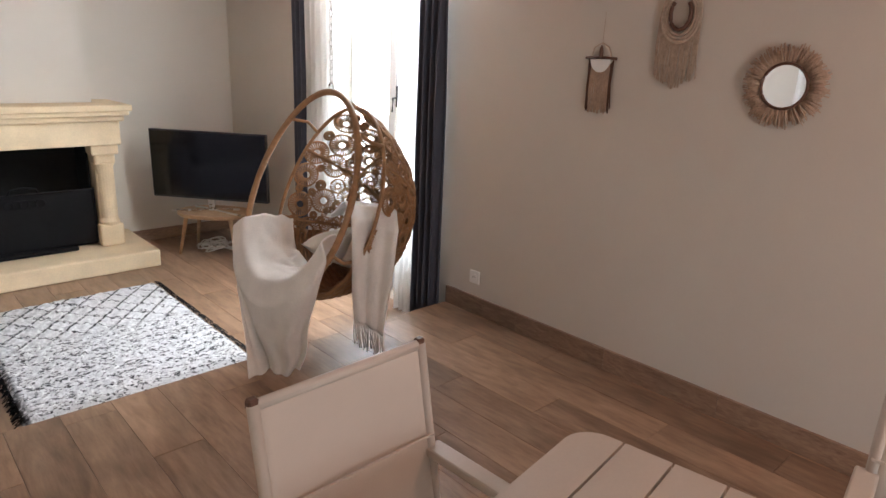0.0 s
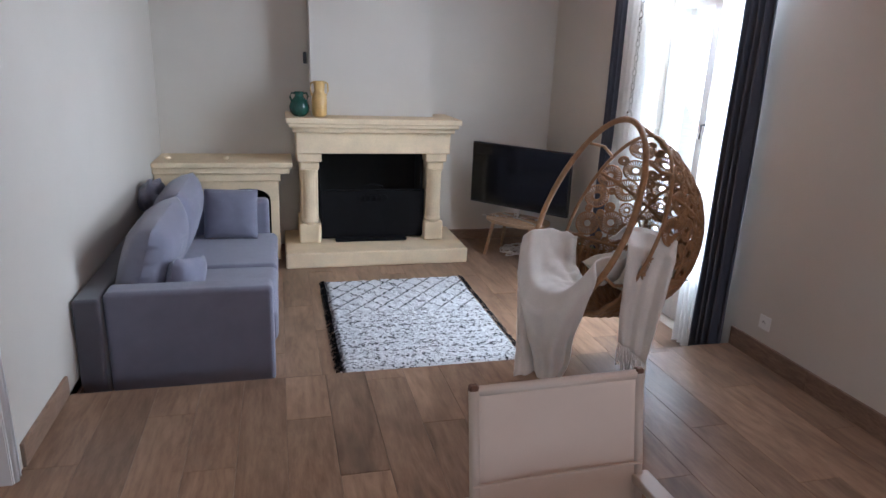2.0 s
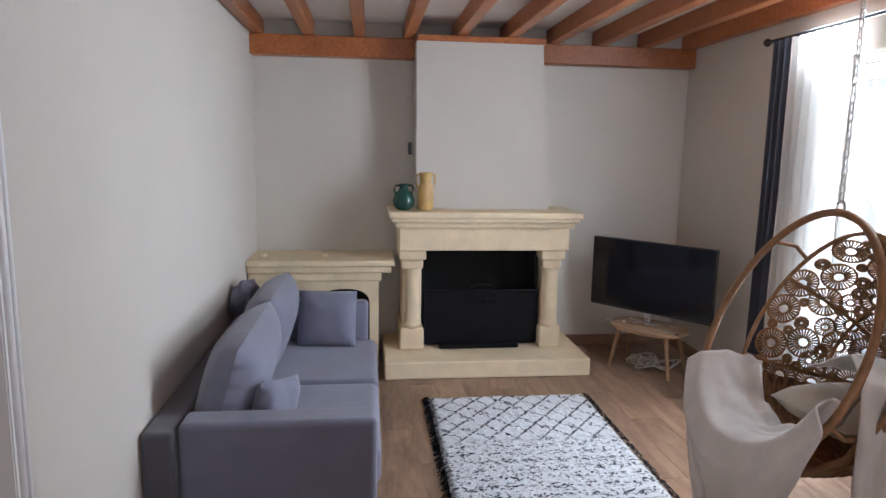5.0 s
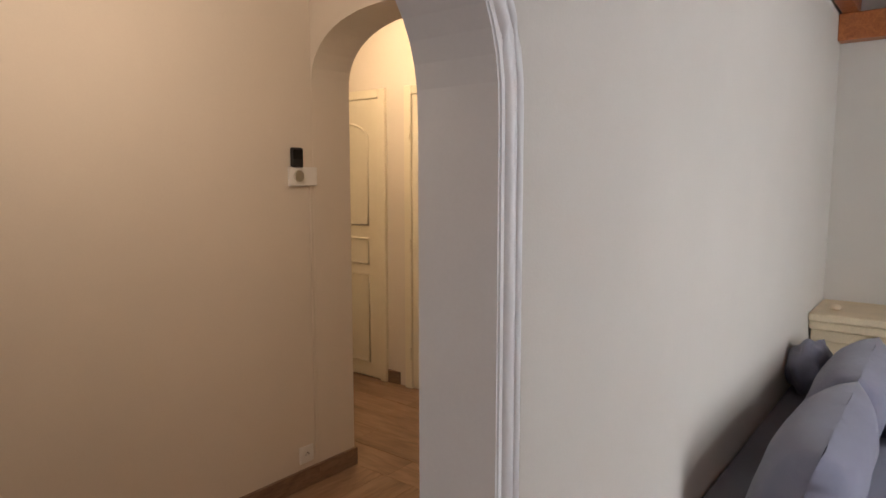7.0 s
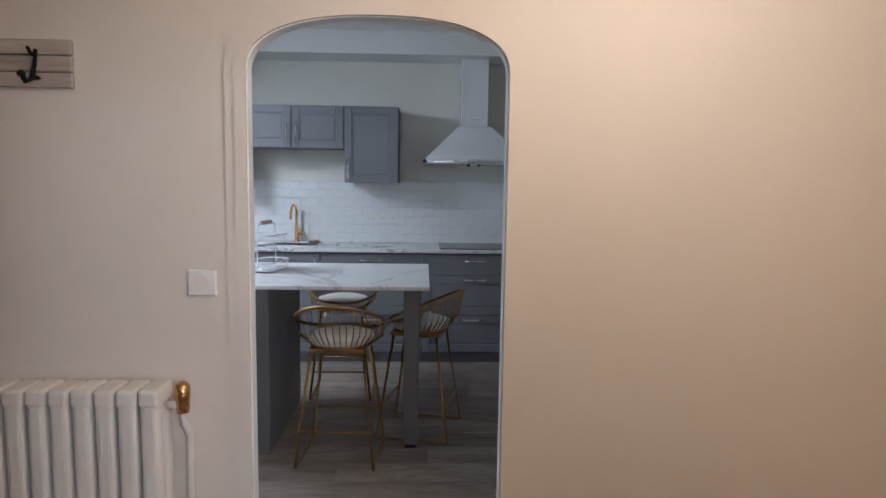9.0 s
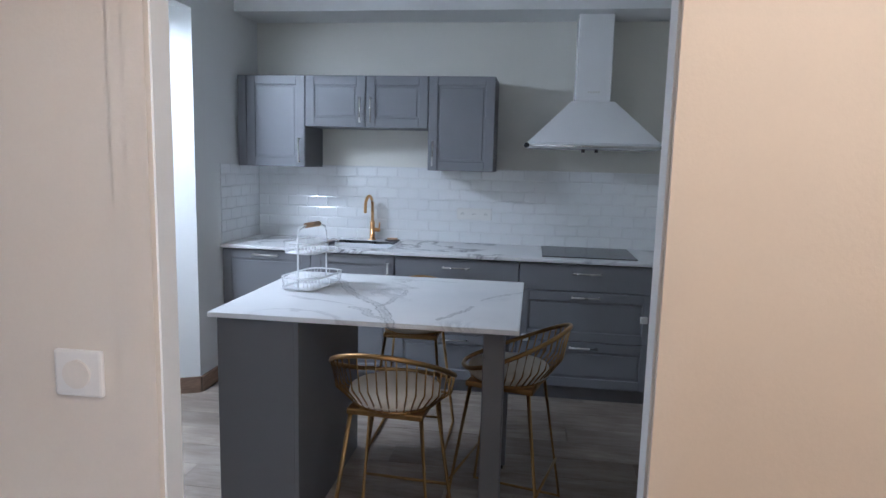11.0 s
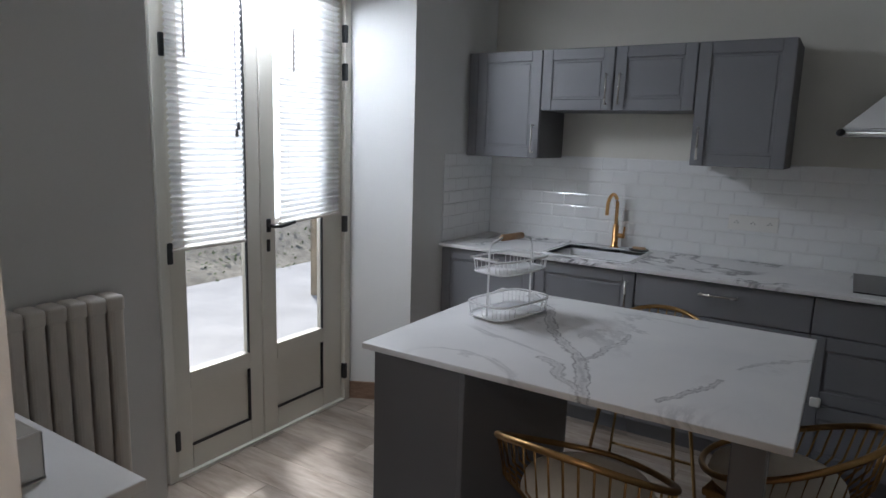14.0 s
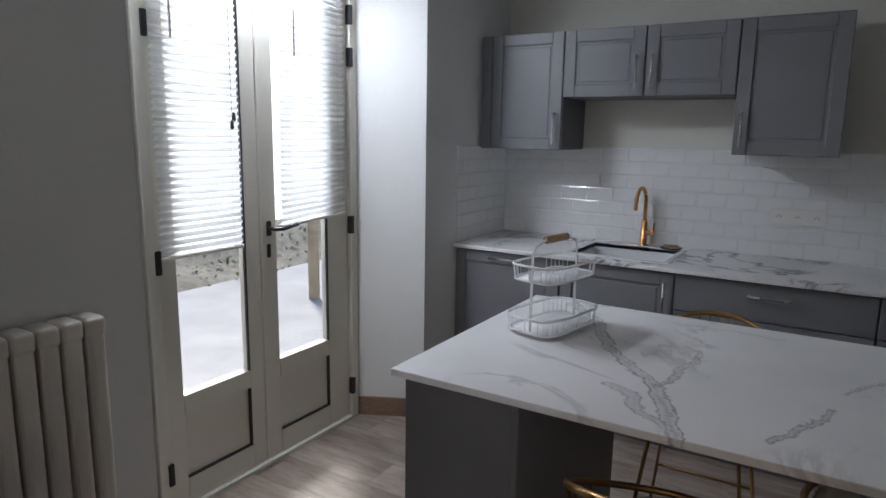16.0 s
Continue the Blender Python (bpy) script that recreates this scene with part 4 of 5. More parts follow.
# ---- dining side ----
def sling_chair(name, m):
    c = empty(name, m, "taupe garden chair with beige sling seat at the table", "chair", "chairs round the table")
    for x in (-0.208, 0.208):
        Shape().tube([(x, 0.26, 0.885), (x, 0.18, 0.46), (x, 0.12, 0.40), (x, -0.30, 0.44)], 0.013, 8).done("side_rail", TAUPE, c, True)
        Shape().tube([(x * 1.04, 0.20, 0.0), (x * 1.04, 0.17, 0.44)], 0.013, 8).done("leg", TAUPE, c, True)
        Shape().tube([(x * 1.04, -0.27, 0.0), (x * 1.04, -0.26, 0.62)], 0.013, 8).done("leg", TAUPE, c, True)
        Shape().box((x * 1.04 - 0.025, -0.30, 0.62), (x * 1.04 + 0.025, 0.22, 0.642), 0.006, 2).done("armrest", TAUPE, c)
    Shape().tube([(-0.208, 0.26, 0.88), (0.208, 0.26, 0.88)], 0.010, 8).done("top_rail", TAUPE, c, True)

    def back(u, v):
        x = -0.213 + 0.426 * u
        return Vector((x, 0.262 - 0.082 * v - 0.018 * math.sin(math.pi * u) * math.sin(math.pi * v) * -1, 0.89 - 0.42 * v))

    def seat(u, v):
        return Vector((-0.208 + 0.416 * u, 0.16 - 0.46 * v, 0.42 - 0.03 * math.sin(math.pi * u) + 0.02 * v))
    Shape().sheet(back, 14, 14, 0.006).box((-0.205, 0.252, 0.87), (0.205, 0.268, 0.895), 0.006).done("sling_back", SLING, c, True)
    Shape().box((-0.215, 0.205, 0.67), (0.215, 0.212, 0.676), 0.001).done("sling_seam", SLING, c)
    Shape().sheet(seat, 12, 12, 0.006).done("sling_seat", SLING, c, True)
    for x in (-0.208, 0.208):
        Shape().box((x - 0.011, 0.252, 0.875), (x + 0.011, 0.272, 0.898), 0.004).done("cap", BROWN, c)
    return c


ch = sling_chair("garden_chair", pose(-1.685, 0.01, 0, 0, 0, 2))
copy_thing(ch, pose(-0.95, -0.72, 0, 0, 0, -82))


def table():
    t = empty("garden_table", pose(-1.60, -0.72, 0, 0, 0, 8), "taupe slatted metal garden table with rounded corners", "table")
    w, h = 0.42, 0.64
    n = 12
    step = 2 * h / n
    for i in range(n):
        y0, y1 = -h + i * step + 0.003, -h + (i + 1) * step - 0.003
        cut = 0.07 if i in (0, n - 1) else 0.0
        if i == n - 1:
            pts = [(-w, y0), (w, y0)] + [(w - cut + cut * math.cos(a), y1 - cut + cut * math.sin(a)) for a in np.linspace(0, 1.57, 7)] + [(-w + cut - cut * math.sin(a), y1 - cut + cut * math.cos(a)) for a in np.linspace(0, 1.57, 7)]
        elif i == 0:
            pts = [(w, y1), (-w, y1)] + [(-w + cut - cut * math.cos(a), y0 + cut - cut * math.sin(a)) for a in np.linspace(0, 1.57, 7)] + [(w - cut + cut * math.sin(a), y0 + cut - cut * math.cos(a)) for a in np.linspace(0, 1.57, 7)]
        else:
            pts = [(-w, y0), (w, y0), (w, y1), (-w, y1)]
        Shape().prism(pts, "z", 0.722, 0.74).done("slat", TAUPE, t)
    Shape().box((-w + 0.03, -h + 0.04, 0.69), (-w + 0.07, h - 0.04, 0.721), 0.003).box((w - 0.07, -h + 0.04, 0.69), (w - 0.03, h - 0.04, 0.721), 0.003).done("apron", TAUPE, t)
    for a in (-1, 1):
        for b in (-1, 1):
            Shape().tube([(a * (w - 0.05), b * (h - 0.06), 0), (a * (w - 0.05), b * (h - 0.06), 0.70)], 0.02, 10).done("leg", TAUPE, t, True)


table()
tagged(piece("placemat", (-1.80, -0.42, 0.741), (-1.50, -0.22, 0.745), SLING, None, 0.001), "pale woven placemat lying on the garden table", "placemat")


def wall_hangings():
    x = RIGHT - 0.012
    a = empty("macrame_hanging", pose(x, 1.09, 1.55), "small macrame hanging with driftwood bar and dark yarn", "wall hanging")
    inv = a.matrix_basis.inverted()
    Shape().tube([(x, 1.005, 1.535), (x - 0.004, 1.09, 1.54), (x, 1.175, 1.537)], 0.007, 8).done("bar", BROWN, a, True, inv)
    Shape().tube([(x, 1.145, 1.54), (x, 1.13, 1.585), (x, 1.09, 1.605), (x, 1.05, 1.585), (x, 1.035, 1.54)], 0.003, 6).tube([(x, 1.09, 1.605), (x + 0.004, 1.09, 1.74)], 0.0012, 4).done("cord", YARN, a, True, inv)
    Shape().lathe([(0.002, 0), (0.012, 0.015), (0.008, 0.045), (0.002, 0.06)], (x - 0.005, 1.09, 1.535), 10).done("bead", BROWN, a, True, inv)
    rnd = random.Random(2)
    pale, dark = Shape(), Shape()
    for k in range(34):
        y = 1.02 + 0.135 * k / 33
        mid = abs(k - 16.5) / 16.5
        z0, z1 = 1.53 - 0.05 * (1 - mid ** 2), 1.275 + rnd.uniform(0, 0.025) + 0.01 * mid
        (dark if mid > 0.78 else pale).tube([(x, y, z0), (x - 0.003, y + rnd.uniform(-0.004, 0.004), (z0 + z1) / 2), (x, y + rnd.uniform(-0.004, 0.004), z1)], 0.0035, 4)
    pale.done("yarn_fringe", RAFFIA, a, True, inv)
    dark.done("dark_fringe", BROWN, a, True, inv)
    Shape().prism([(1.09 + 0.055 * math.cos(w), 1.532 - 0.06 * math.sin(w)) for w in np.linspace(0, math.pi, 15)], "x", x - 0.006, x + 0.004).done("shell_panel", PLASTIC, a, False, inv)
    b = empty("macrame_hanging", pose(x, 0.715, 1.72), "natural yarn macrame hanging with looped top and fringe", "wall hanging")
    inv = b.matrix_basis.inverted()
    s = Shape()
    for r in (0.088, 0.076, 0.064):
        s.tube([(x, 0.715 + r * math.cos(w), 1.72 + r * 1.25 * math.sin(w)) for w in np.linspace(0, 6.28, 30)[:-1]], 0.007, 6, True)
    s.done("loop", YARN, b, True, inv)
    Shape().tube([(x - 0.006, 0.715 + 0.046 * math.cos(w), 1.725 + 0.064 * math.sin(w)) for w in np.linspace(-3.9, 0.8, 24)], 0.009, 7).done("horseshoe", BROWN, b, True, inv)
    s = Shape()
    for k in range(42):
        y = 0.622 + 0.186 * k / 41
        m_ = abs(k - 20.5) / 20.5
        z0, z1 = 1.72 - 0.10 * math.sqrt(max(0, 1 - m_ * m_)), 1.41 + 0.05 * m_ + rnd.uniform(0, 0.03)
        s.tube([(x, y, z0), (x - 0.004, y + rnd.uniform(-0.006, 0.006), (z0 + z1) / 2), (x, y + rnd.uniform(-0.008, 0.008), z1)], 0.0032, 4)
    s.done("fringe", YARN, b, True, inv)
    c = empty("raffia_mirror", pose(x, 0.25, 1.455), "round wall mirror with a pale raffia sunburst rim", "mirror")
    inv = c.matrix_basis.inverted()
    s = Shape()
    for k in range(230):
        w = 2 * math.pi * k / 230
        r1 = 0.150 + rnd.uniform(-0.012, 0.012) + 0.006 * math.sin(14 * w)
        d = Vector((0, math.cos(w), math.sin(w)))
        o = Vector((-rnd.uniform(0, 0.012), 0, 0))
        s.tube([Vector((x, 0.25, 1.455)) + d * 0.08 + o, Vector((x, 0.25, 1.455)) + d * r1 * 0.8 + o * 1.4, Vector((x, 0.25, 1.455)) + d * r1 + o], 0.0028, 3)
    tagged(s.done("raffia_rim", RAFFIA, c, True, inv), kind="stuff")
    Shape().tube([(x - 0.012, 0.25 + 0.084 * math.cos(w), 1.455 + 0.084 * math.sin(w)) for w in np.linspace(0, 6.283, 41)[:-1]], 0.006, 6, True).done("frame_ring", BROWN, c, True, inv)
    Shape().prism([(0.25 + 0.082 * math.cos(w), 1.455 + 0.082 * math.sin(w)) for w in np.linspace(0, 6.283, 41)[:-1]], "x", x - 0.012, x - 0.008).done("mirror_glass", MIRROR, c, False, inv)


wall_hangings()


def wall_socket(name, m, label, n=1):
    """A plate in the local xz plane, facing -y."""
    o = empty(name, m, label, "socket")
    Shape().box((-0.041 * n, -0.010, -0.041), (0.041 * n, 0, 0.041), 0.005, 2).done("plate", PLASTIC, o)
    for i in range(n):
        x = 0.082 * (i - (n - 1) / 2)
        s = Shape().tube([(x, -0.0115, 0), (x, -0.0098, 0)], 0.024, 18)
        s.done("socket_face", PLASTIC, o)
        Shape().tube([(x - 0.009, -0.0125, 0), (x - 0.009, -0.011, 0)], 0.003, 8).tube([(x + 0.009, -0.0125, 0), (x + 0.009, -0.011, 0)], 0.003, 8).tube([(x, -0.0165, 0.009), (x, -0.011, 0.009)], 0.0025, 8).done("pin_hole", SATIN, o)
    return o


wall_socket("wall_socket", pose(RIGHT, 1.84, 0.235, 0, 0, -90), "white square power socket on the plastered wall")

# ---- hall ----
def radiator(name, m, n, height, pitch, depth, label):
    """Column radiator along local x from 0, against the wall at y = 0, facing -y."""
    r = empty(name, m, label, "radiator")
    w = pitch * 0.42
    s = Shape().box((-w, -depth, 0.0), (w, -depth + 0.05, height), 0.015, 3).box((-w, -0.06, 0.0), (w, -0.015, height), 0.015, 3)
    s.box((-w, -depth, 0.0), (w, -0.015, 0.06), 0.012, 2).box((-w * 1.10, -depth - 0.002, height - 0.05), (w * 1.10, -0.013, height + 0.004), 0.012, 3)
    data = s.data("column", RADI)
    for i in range(n):
        c = new("column", data)
        c.parent = r
        c.matrix_basis = pose(pitch * (i + 0.5), 0, 0.11)
    for x in (0.03, pitch * n - 0.03):
        Shape().box((x - 0.02, -depth + 0.02, 0), (x + 0.02, -0.03, 0.115), 0.004).done("foot", RADI, r)
    return r


rad = radiator("hall_radiator", pose(HALLX, 0.035, 0, 0, 0, 90) @ pose(-0.64, 0, 0), 10, 0.705, 0.064, 0.13, "cream cast-iron column radiator under the coat hooks")
s = Shape().tube([(0.642, -0.07, 0.755), (0.70, -0.07, 0.755)], 0.014, 10)
s.done("inlet", RADI, rad, True)
Shape().lathe([(0.018, 0.735), (0.02, 0.755), (0.02, 0.775), (0.022, 0.78), (0.022, 0.815), (0.012, 0.825)], (0.685, -0.07, 0), 14).done("valve", BRASS, rad, True)
Shape().tube([(0.685, -0.07, 0.74), (0.685, -0.07, 0.70), (0.69, -0.04, 0.66), (0.69, -0.03, 0.62), (0.69, -0.03, 0.0)], 0.012, 10).done("pipe", RADI, rad, True)


def coat_rack():
    x = HALLX
    c = empty("coat_rack", pose(x, -0.6, 1.75), "weathered plank coat rack with black iron hooks", "coat rack")
    inv = c.matrix_basis.inverted()
    for z0, z1 in ((1.680, 1.722), (1.724, 1.770), (1.772, 1.815)):
        Shape().box((x, -1.05, z0), (x + 0.018, -0.228, z1), 0.003).done("plank", OLDWOOD, c, False, inv)
    for y in (-0.325, -0.46, -0.62, -0.78, -0.94):
        s = Shape().tube([(x + 0.022, y, 1.785), (x + 0.03, y, 1.74), (x + 0.045, y, 1.70), (x + 0.075, y, 1.688), (x + 0.092, y, 1.705)], [0.005, 0.006, 0.007, 0.007, 0.008], 8)
        s.tube([(x + 0.022, y, 1.77), (x + 0.05, y, 1.772), (x + 0.06, y, 1.785)], 0.005, 7).lathe([(0.004, 0), (0.011, 0.004), (0.011, 0.012), (0.004, 0.018)], (x + 0.094, y, 1.698), 10)
        s.lathe([(0.004, 0), (0.013, 0.003), (0.004, 0.012)], (x + 0.024, y, 1.70), 10)
        s.done("hook", BLACK, c, True, inv)


coat_rack()
sw = empty("light_switch", pose(HALLX, 0.124, 1.114, 0, 0, 90), "white square light switch on the hall wall", "switch")
Shape().box((-0.043, -0.011, -0.040), (0.043, 0, 0.040), 0.005, 2).done("plate", PLASTIC, sw)
Shape().tube([(0, -0.016, 0), (0, -0.010, 0)], 0.024, 20).done("rocker", RADI, sw)
ic = empty("thermostat", pose(HALLX, 2.36, 1.50, 0, 0, 90), "black handset unit with dial on the hall wall", "thermostat")
Shape().box((-0.035, -0.024, -0.005), (0.03, -0.006, 0.085), 0.008, 2).done("handset", SATIN, ic)
Shape().box((-0.028, -0.026, 0.035), (0.022, -0.0245, 0.075)).done("display", SCREEN, ic)
Shape().box((-0.045, -0.02, -0.085), (0.11, 0, 0.0), 0.005, 2).done("base_box", PLASTIC, ic)
Shape().tube([(0, -0.03, -0.04), (0, -0.02, -0.04)], 0.026, 20).done("dial", CHROME, ic)
Shape().box((0.075, -0.008, -1.36), (0.085, 0, -0.085), 0.002).done("cable_duct", HALL, ic)
wall_socket("wall_socket", pose(HALLX, 2.38, 0.16, 0, 0, 90), "white socket low on the hall wall")


def panel_door(x0, x1, name):
    y = 3.78
    d = empty(name, pose((x0 + x1) / 2, y, 0), "cream panelled interior door, closed, in the lit corridor", "door", "corridor doors")
    inv = d.matrix_basis.inverted()
    Shape().box((x0 - 0.06, y - 0.03, 0), (x0, y, 2.06), 0.004).box((x1, y - 0.03, 0), (x1 + 0.06, y, 2.06), 0.004).box((x0, y - 0.03, 2.0), (x1, y, 2.06), 0.004).done("frame", DOORP, d, False, inv)
    Shape().box((x0 + 0.004, y - 0.018, 0.01), (x1 - 0.004, y - 0.002, 1.997), 0.003).done("leaf", DOORP, d, False, inv)
    for z0, z1, rise in ((0.12, 0.76, 0), (0.84, 1.02, 0), (1.12, 1.72, 0.12)):
        a, b = x0 + 0.11, x1 - 0.11
        top = arch_curve(a, b, z1, rise, 14, 2.0) if rise else [(a, z1), (b, z1)]
        path = [(a, y - 0.02, z0)] + [(u, y - 0.02, v) for u, v in top] + [(b, y - 0.02, z0)]
        Shape().tube(path, 0.009, 6, True).done("moulding", DOORP, d, True, inv)
    for z in (0.25, 1.0, 1.75):
        Shape().tube([(x0 - 0.004, y - 0.034, z - 0.04), (x0 - 0.004, y - 0.034, z + 0.04)], 0.008, 8).done("hinge", DOORP, d, True, inv)


panel_door(-6.56, -5.86, "door_1")
panel_door(-5.56, -4.86, "door_2")

# ---- kitchen ----
FRONT = -8.02


def handle_bar(s, p, axis, length, out):
    """Bar handle round p, along axis, standing out by the vector out."""
    a, o, p = Vector(axis).normalized() * length / 2, Vector(out), Vector(p)
    s.tube([p - a, p - a + o], 0.0045, 6).tube([p + a, p + a + o], 0.0045, 6).tube([p - a * 1.08 + o, p + a * 1.08 + o], 0.0055, 8)
    return s


def shaker(s, y0, y1, z0, z1, x, rail=0.06):
    """Framed front in the plane x, facing +x."""
    if z1 - z0 < 0.2:
        return s.box((x - 0.02, y0, z0), (x, y1, z1), 0.003)
    s.box((x - 0.02, y0 + rail - 0.004, z0 + rail - 0.004), (x - 0.009, y1 - rail + 0.004, z1 - rail + 0.004))
    s.box((x - 0.02, y0, z0), (x, y0 + rail, z1), 0.003).box((x - 0.02, y1 - rail, z0), (x, y1, z1), 0.003)
    s.box((x - 0.02, y0 + rail, z0), (x, y1 - rail, z0 + rail), 0.003).box((x - 0.02, y0 + rail, z1 - rail), (x, y1 - rail, z1), 0.003)
    return s.box((x - 0.02, y0 + rail + 0.012, z0 + rail + 0.012), (x - 0.006, y1 - rail - 0.012, z1 - rail - 0.012), 0.004)


def base_unit(name, y0, y1, fronts, label, group="kitchen base units"):
    """fronts: (z0, z1, handle) with handle 'h', 'v' or None."""
    u = empty(name, pose(FRONT, (y0 + y1) / 2, 0), label, "cabinet", group)
    inv = u.matrix_basis.inverted()
    Shape().box((KWALL + 0.02, y0 + 0.001, 0.09), (FRONT - 0.022, y1 - 0.001, 0.76)).done("body", GREYSHADE, u, False, inv)
    Shape().box((FRONT - 0.07, y0, 0.0), (FRONT - 0.055, y1, 0.088)).done("plinth", GREY, u, False, inv)
    for z0, z1, kind in fronts:
        shaker(Shape(), y0 + 0.002, y1 - 0.002, z0, z1, FRONT).done("front", GREY, u, False, inv)
        if kind == "h":
            handle_bar(Shape(), (FRONT, (y0 + y1) / 2, z1 - 0.055 if z1 - z0 < 0.2 else z1 - 0.03), (0, 1, 0), 0.16, (0.03, 0, 0)).done("handle", CHROME, u, True, inv)
        elif kind == "v":
            handle_bar(Shape(), (FRONT, y1 - 0.04, z1 - 0.13), (0, 0, 1), 0.16, (0.03, 0, 0)).done("handle", CHROME, u, True, inv)
    return u


base_unit("dishwasher_unit", -1.160, -0.556, [(0.095, 0.872, "h")], "grey-fronted dishwasher below the marble worktop", "")
base_unit("sink_unit", -0.553, -0.002, [(0.095, 0.872, "v")], "grey framed sink cabinet below the marble worktop")
base_unit("drawer_unit", 0.0, 0.783, [(0.095, 0.385, "h"), (0.39, 0.70, "h"), (0.705, 0.872, "h")], "grey three-drawer kitchen unit with steel handles")
base_unit("drawer_unit", 0.785, 1.60, [(0.095, 0.385, "h"), (0.39, 0.70, "h"), (0.705, 0.872, "h")], "grey three-drawer unit below the black hob")
base_unit("corner_unit", 1.602, 1.79, [(0.095, 0.872, "v")], "narrow grey corner cabinet front")
for y, z in ((0.835, 0.40), (1.545, 0.55), (1.755, 0.84), (1.61, 0.40)):
    tagged(piece("child_lock", (FRONT, y - 0.022, z - 0.022), (FRONT + 0.014, y + 0.022, z + 0.022), PLASTIC, None, 0.006, 2), "small white plastic child lock on a cabinet front", "child lock", "child locks")


def right_run():
    u = empty("open_shelf_unit", pose(-7.5, 2.1, 0), "grey open-shelved base unit at the kitchen side", "cabinet")
    inv = u.matrix_basis.inverted()
    y = 1.80
    for x in (-7.96, -7.46, -6.98):
        Shape().box((x, y, 0.0), (x + 0.018, KRIGHT, 0.872), 0.002).done("side_panel", GREY, u, False, inv)
    for z in (0.07, 0.34, 0.60, 0.854):
        Shape().box((-7.942, y + 0.01, z), (-7.46, KRIGHT, z + 0.018)).box((-7.442, y + 0.01, z), (-6.98, KRIGHT, z + 0.018)).done("shelf", GREY, u, False, inv)
    Shape().box((-7.942, KRIGHT - 0.02, 0.09), (-7.0, KRIGHT - 0.004, 0.85)).done("back_panel", GREYSHADE, u, False, inv)
    tagged(piece("child_lock", (-7.972, 1.790, 0.80), (-7.93, 1.80, 0.845), PLASTIC, None, 0.004, 2), "small white plastic child lock on a cabinet side", "child lock", "child locks")


right_run()


def worktop():
    w = empty("worktop", pose(FRONT, 0.3, 0.88), "white marble-look worktop with grey veins and inset sink", "worktop")
    inv = w.matrix_basis.inverted()
    a, b, c, d = -8.50, -8.10, -0.535, -0.07
    x1 = FRONT + 0.025
    s = Shape().box((KWALL, KLEFT, 0.88), (a, KRIGHT, 0.90)).box((b, KLEFT, 0.88), (x1, 1.785, 0.90), 0.002).box((a, KLEFT, 0.88), (b, c, 0.90)).box((a, d, 0.88), (b, KRIGHT, 0.90))
    s.box((b, 1.785, 0.88), (-6.95, KRIGHT, 0.90), 0.002)
    s.done("slab", MARBLE, w, False, inv)
    s = Shape().box((a, c, 0.755), (b, d, 0.765)).box((a - 0.004, c - 0.004, 0.76), (a, d + 0.004, 0.897)).box((b, c - 0.004, 0.76), (b + 0.004, d + 0.004, 0.897)).box((a, c - 0.004, 0.76), (b, c, 0.897)).box((a, d, 0.76), (b, d + 0.004, 0.897))
    s.done("sink_bowl", ENAMEL, w, False, inv)
    s = Shape().box((a - 0.022, c - 0.022, 0.8995), (a + 0.004, d + 0.022, 0.905), 0.002).box((b - 0.004, c - 0.022, 0.8995), (b + 0.022, d + 0.022, 0.905), 0.002)
    s.box((a + 0.004, c - 0.022, 0.8995), (b - 0.004, c + 0.004, 0.905), 0.002).box((a + 0.004, d - 0.004, 0.8995), (b - 0.004, d + 0.022, 0.905), 0.002)
    s.done("sink_rim", ENAMEL, w, False, inv)
    Shape().tube([(b + 0.001 - 0.006, -0.25, 0.86), (b + 0.003 - 0.003, -0.25, 0.86)], 0.018, 16).lathe([(0.03, 0.765), (0.034, 0.768), (0.02, 0.769)], (-8.3, -0.3, 0), 18).done("drain", SATIN, w, False, inv)


worktop()
tp = empty("kitchen_tap", pose(-8.555, -0.285, 0.90), "tall brushed brass swan-neck kitchen tap by the sink", "tap")
Shape().lathe([(0.026, 0), (0.026, 0.006), (0.018, 0.012), (0.017, 0.13), (0.012, 0.14)], (0, 0, 0), 18).tube([(0, 0, 0.12)] + [(0.05 - 0.05 * math.cos(w), -0.008 * w, 0.262 + 0.055 * math.sin(w)) for w in np.linspace(0, math.pi, 14)] + [(0.10, -0.027, 0.20)], 0.0105, 10).done("spout", BRASS, tp, True)
Shape().tube([(0, 0, 0.075), (0.01, 0.055, 0.075)], 0.014, 12).tube([(0.01, 0.05, 0.075), (0.012, 0.056, 0.13)], 0.005, 8).done("lever", BRASS, tp, True)
tagged(Shape().lathe([(0.02, 0), (0.05, 0.004), (0.056, 0.012), (0.05, 0.012), (0.02, 0.007)], (0, 0, 0), 22).done("soap_dish", SATIN, None, True, pose(-8.52, -0.13, 0.90)), "small round black dish beside the tap", "dish")
tagged(Shape().tube([(-8.545, -0.17, 0.914), (-8.50, -0.09, 0.922)], 0.008, 8).done("dish_brush", PALE, None, True), "short wooden dish brush on the black dish", "brush")
hob = empty("hob", pose(-8.34, 1.21, 0.90), "black glass ceramic hob set in the worktop", "hob")
Shape().box((-0.25, -0.29, 0), (0.25, 0.29, 0.006), 0.002).done("glass_plate", SCREEN, hob)


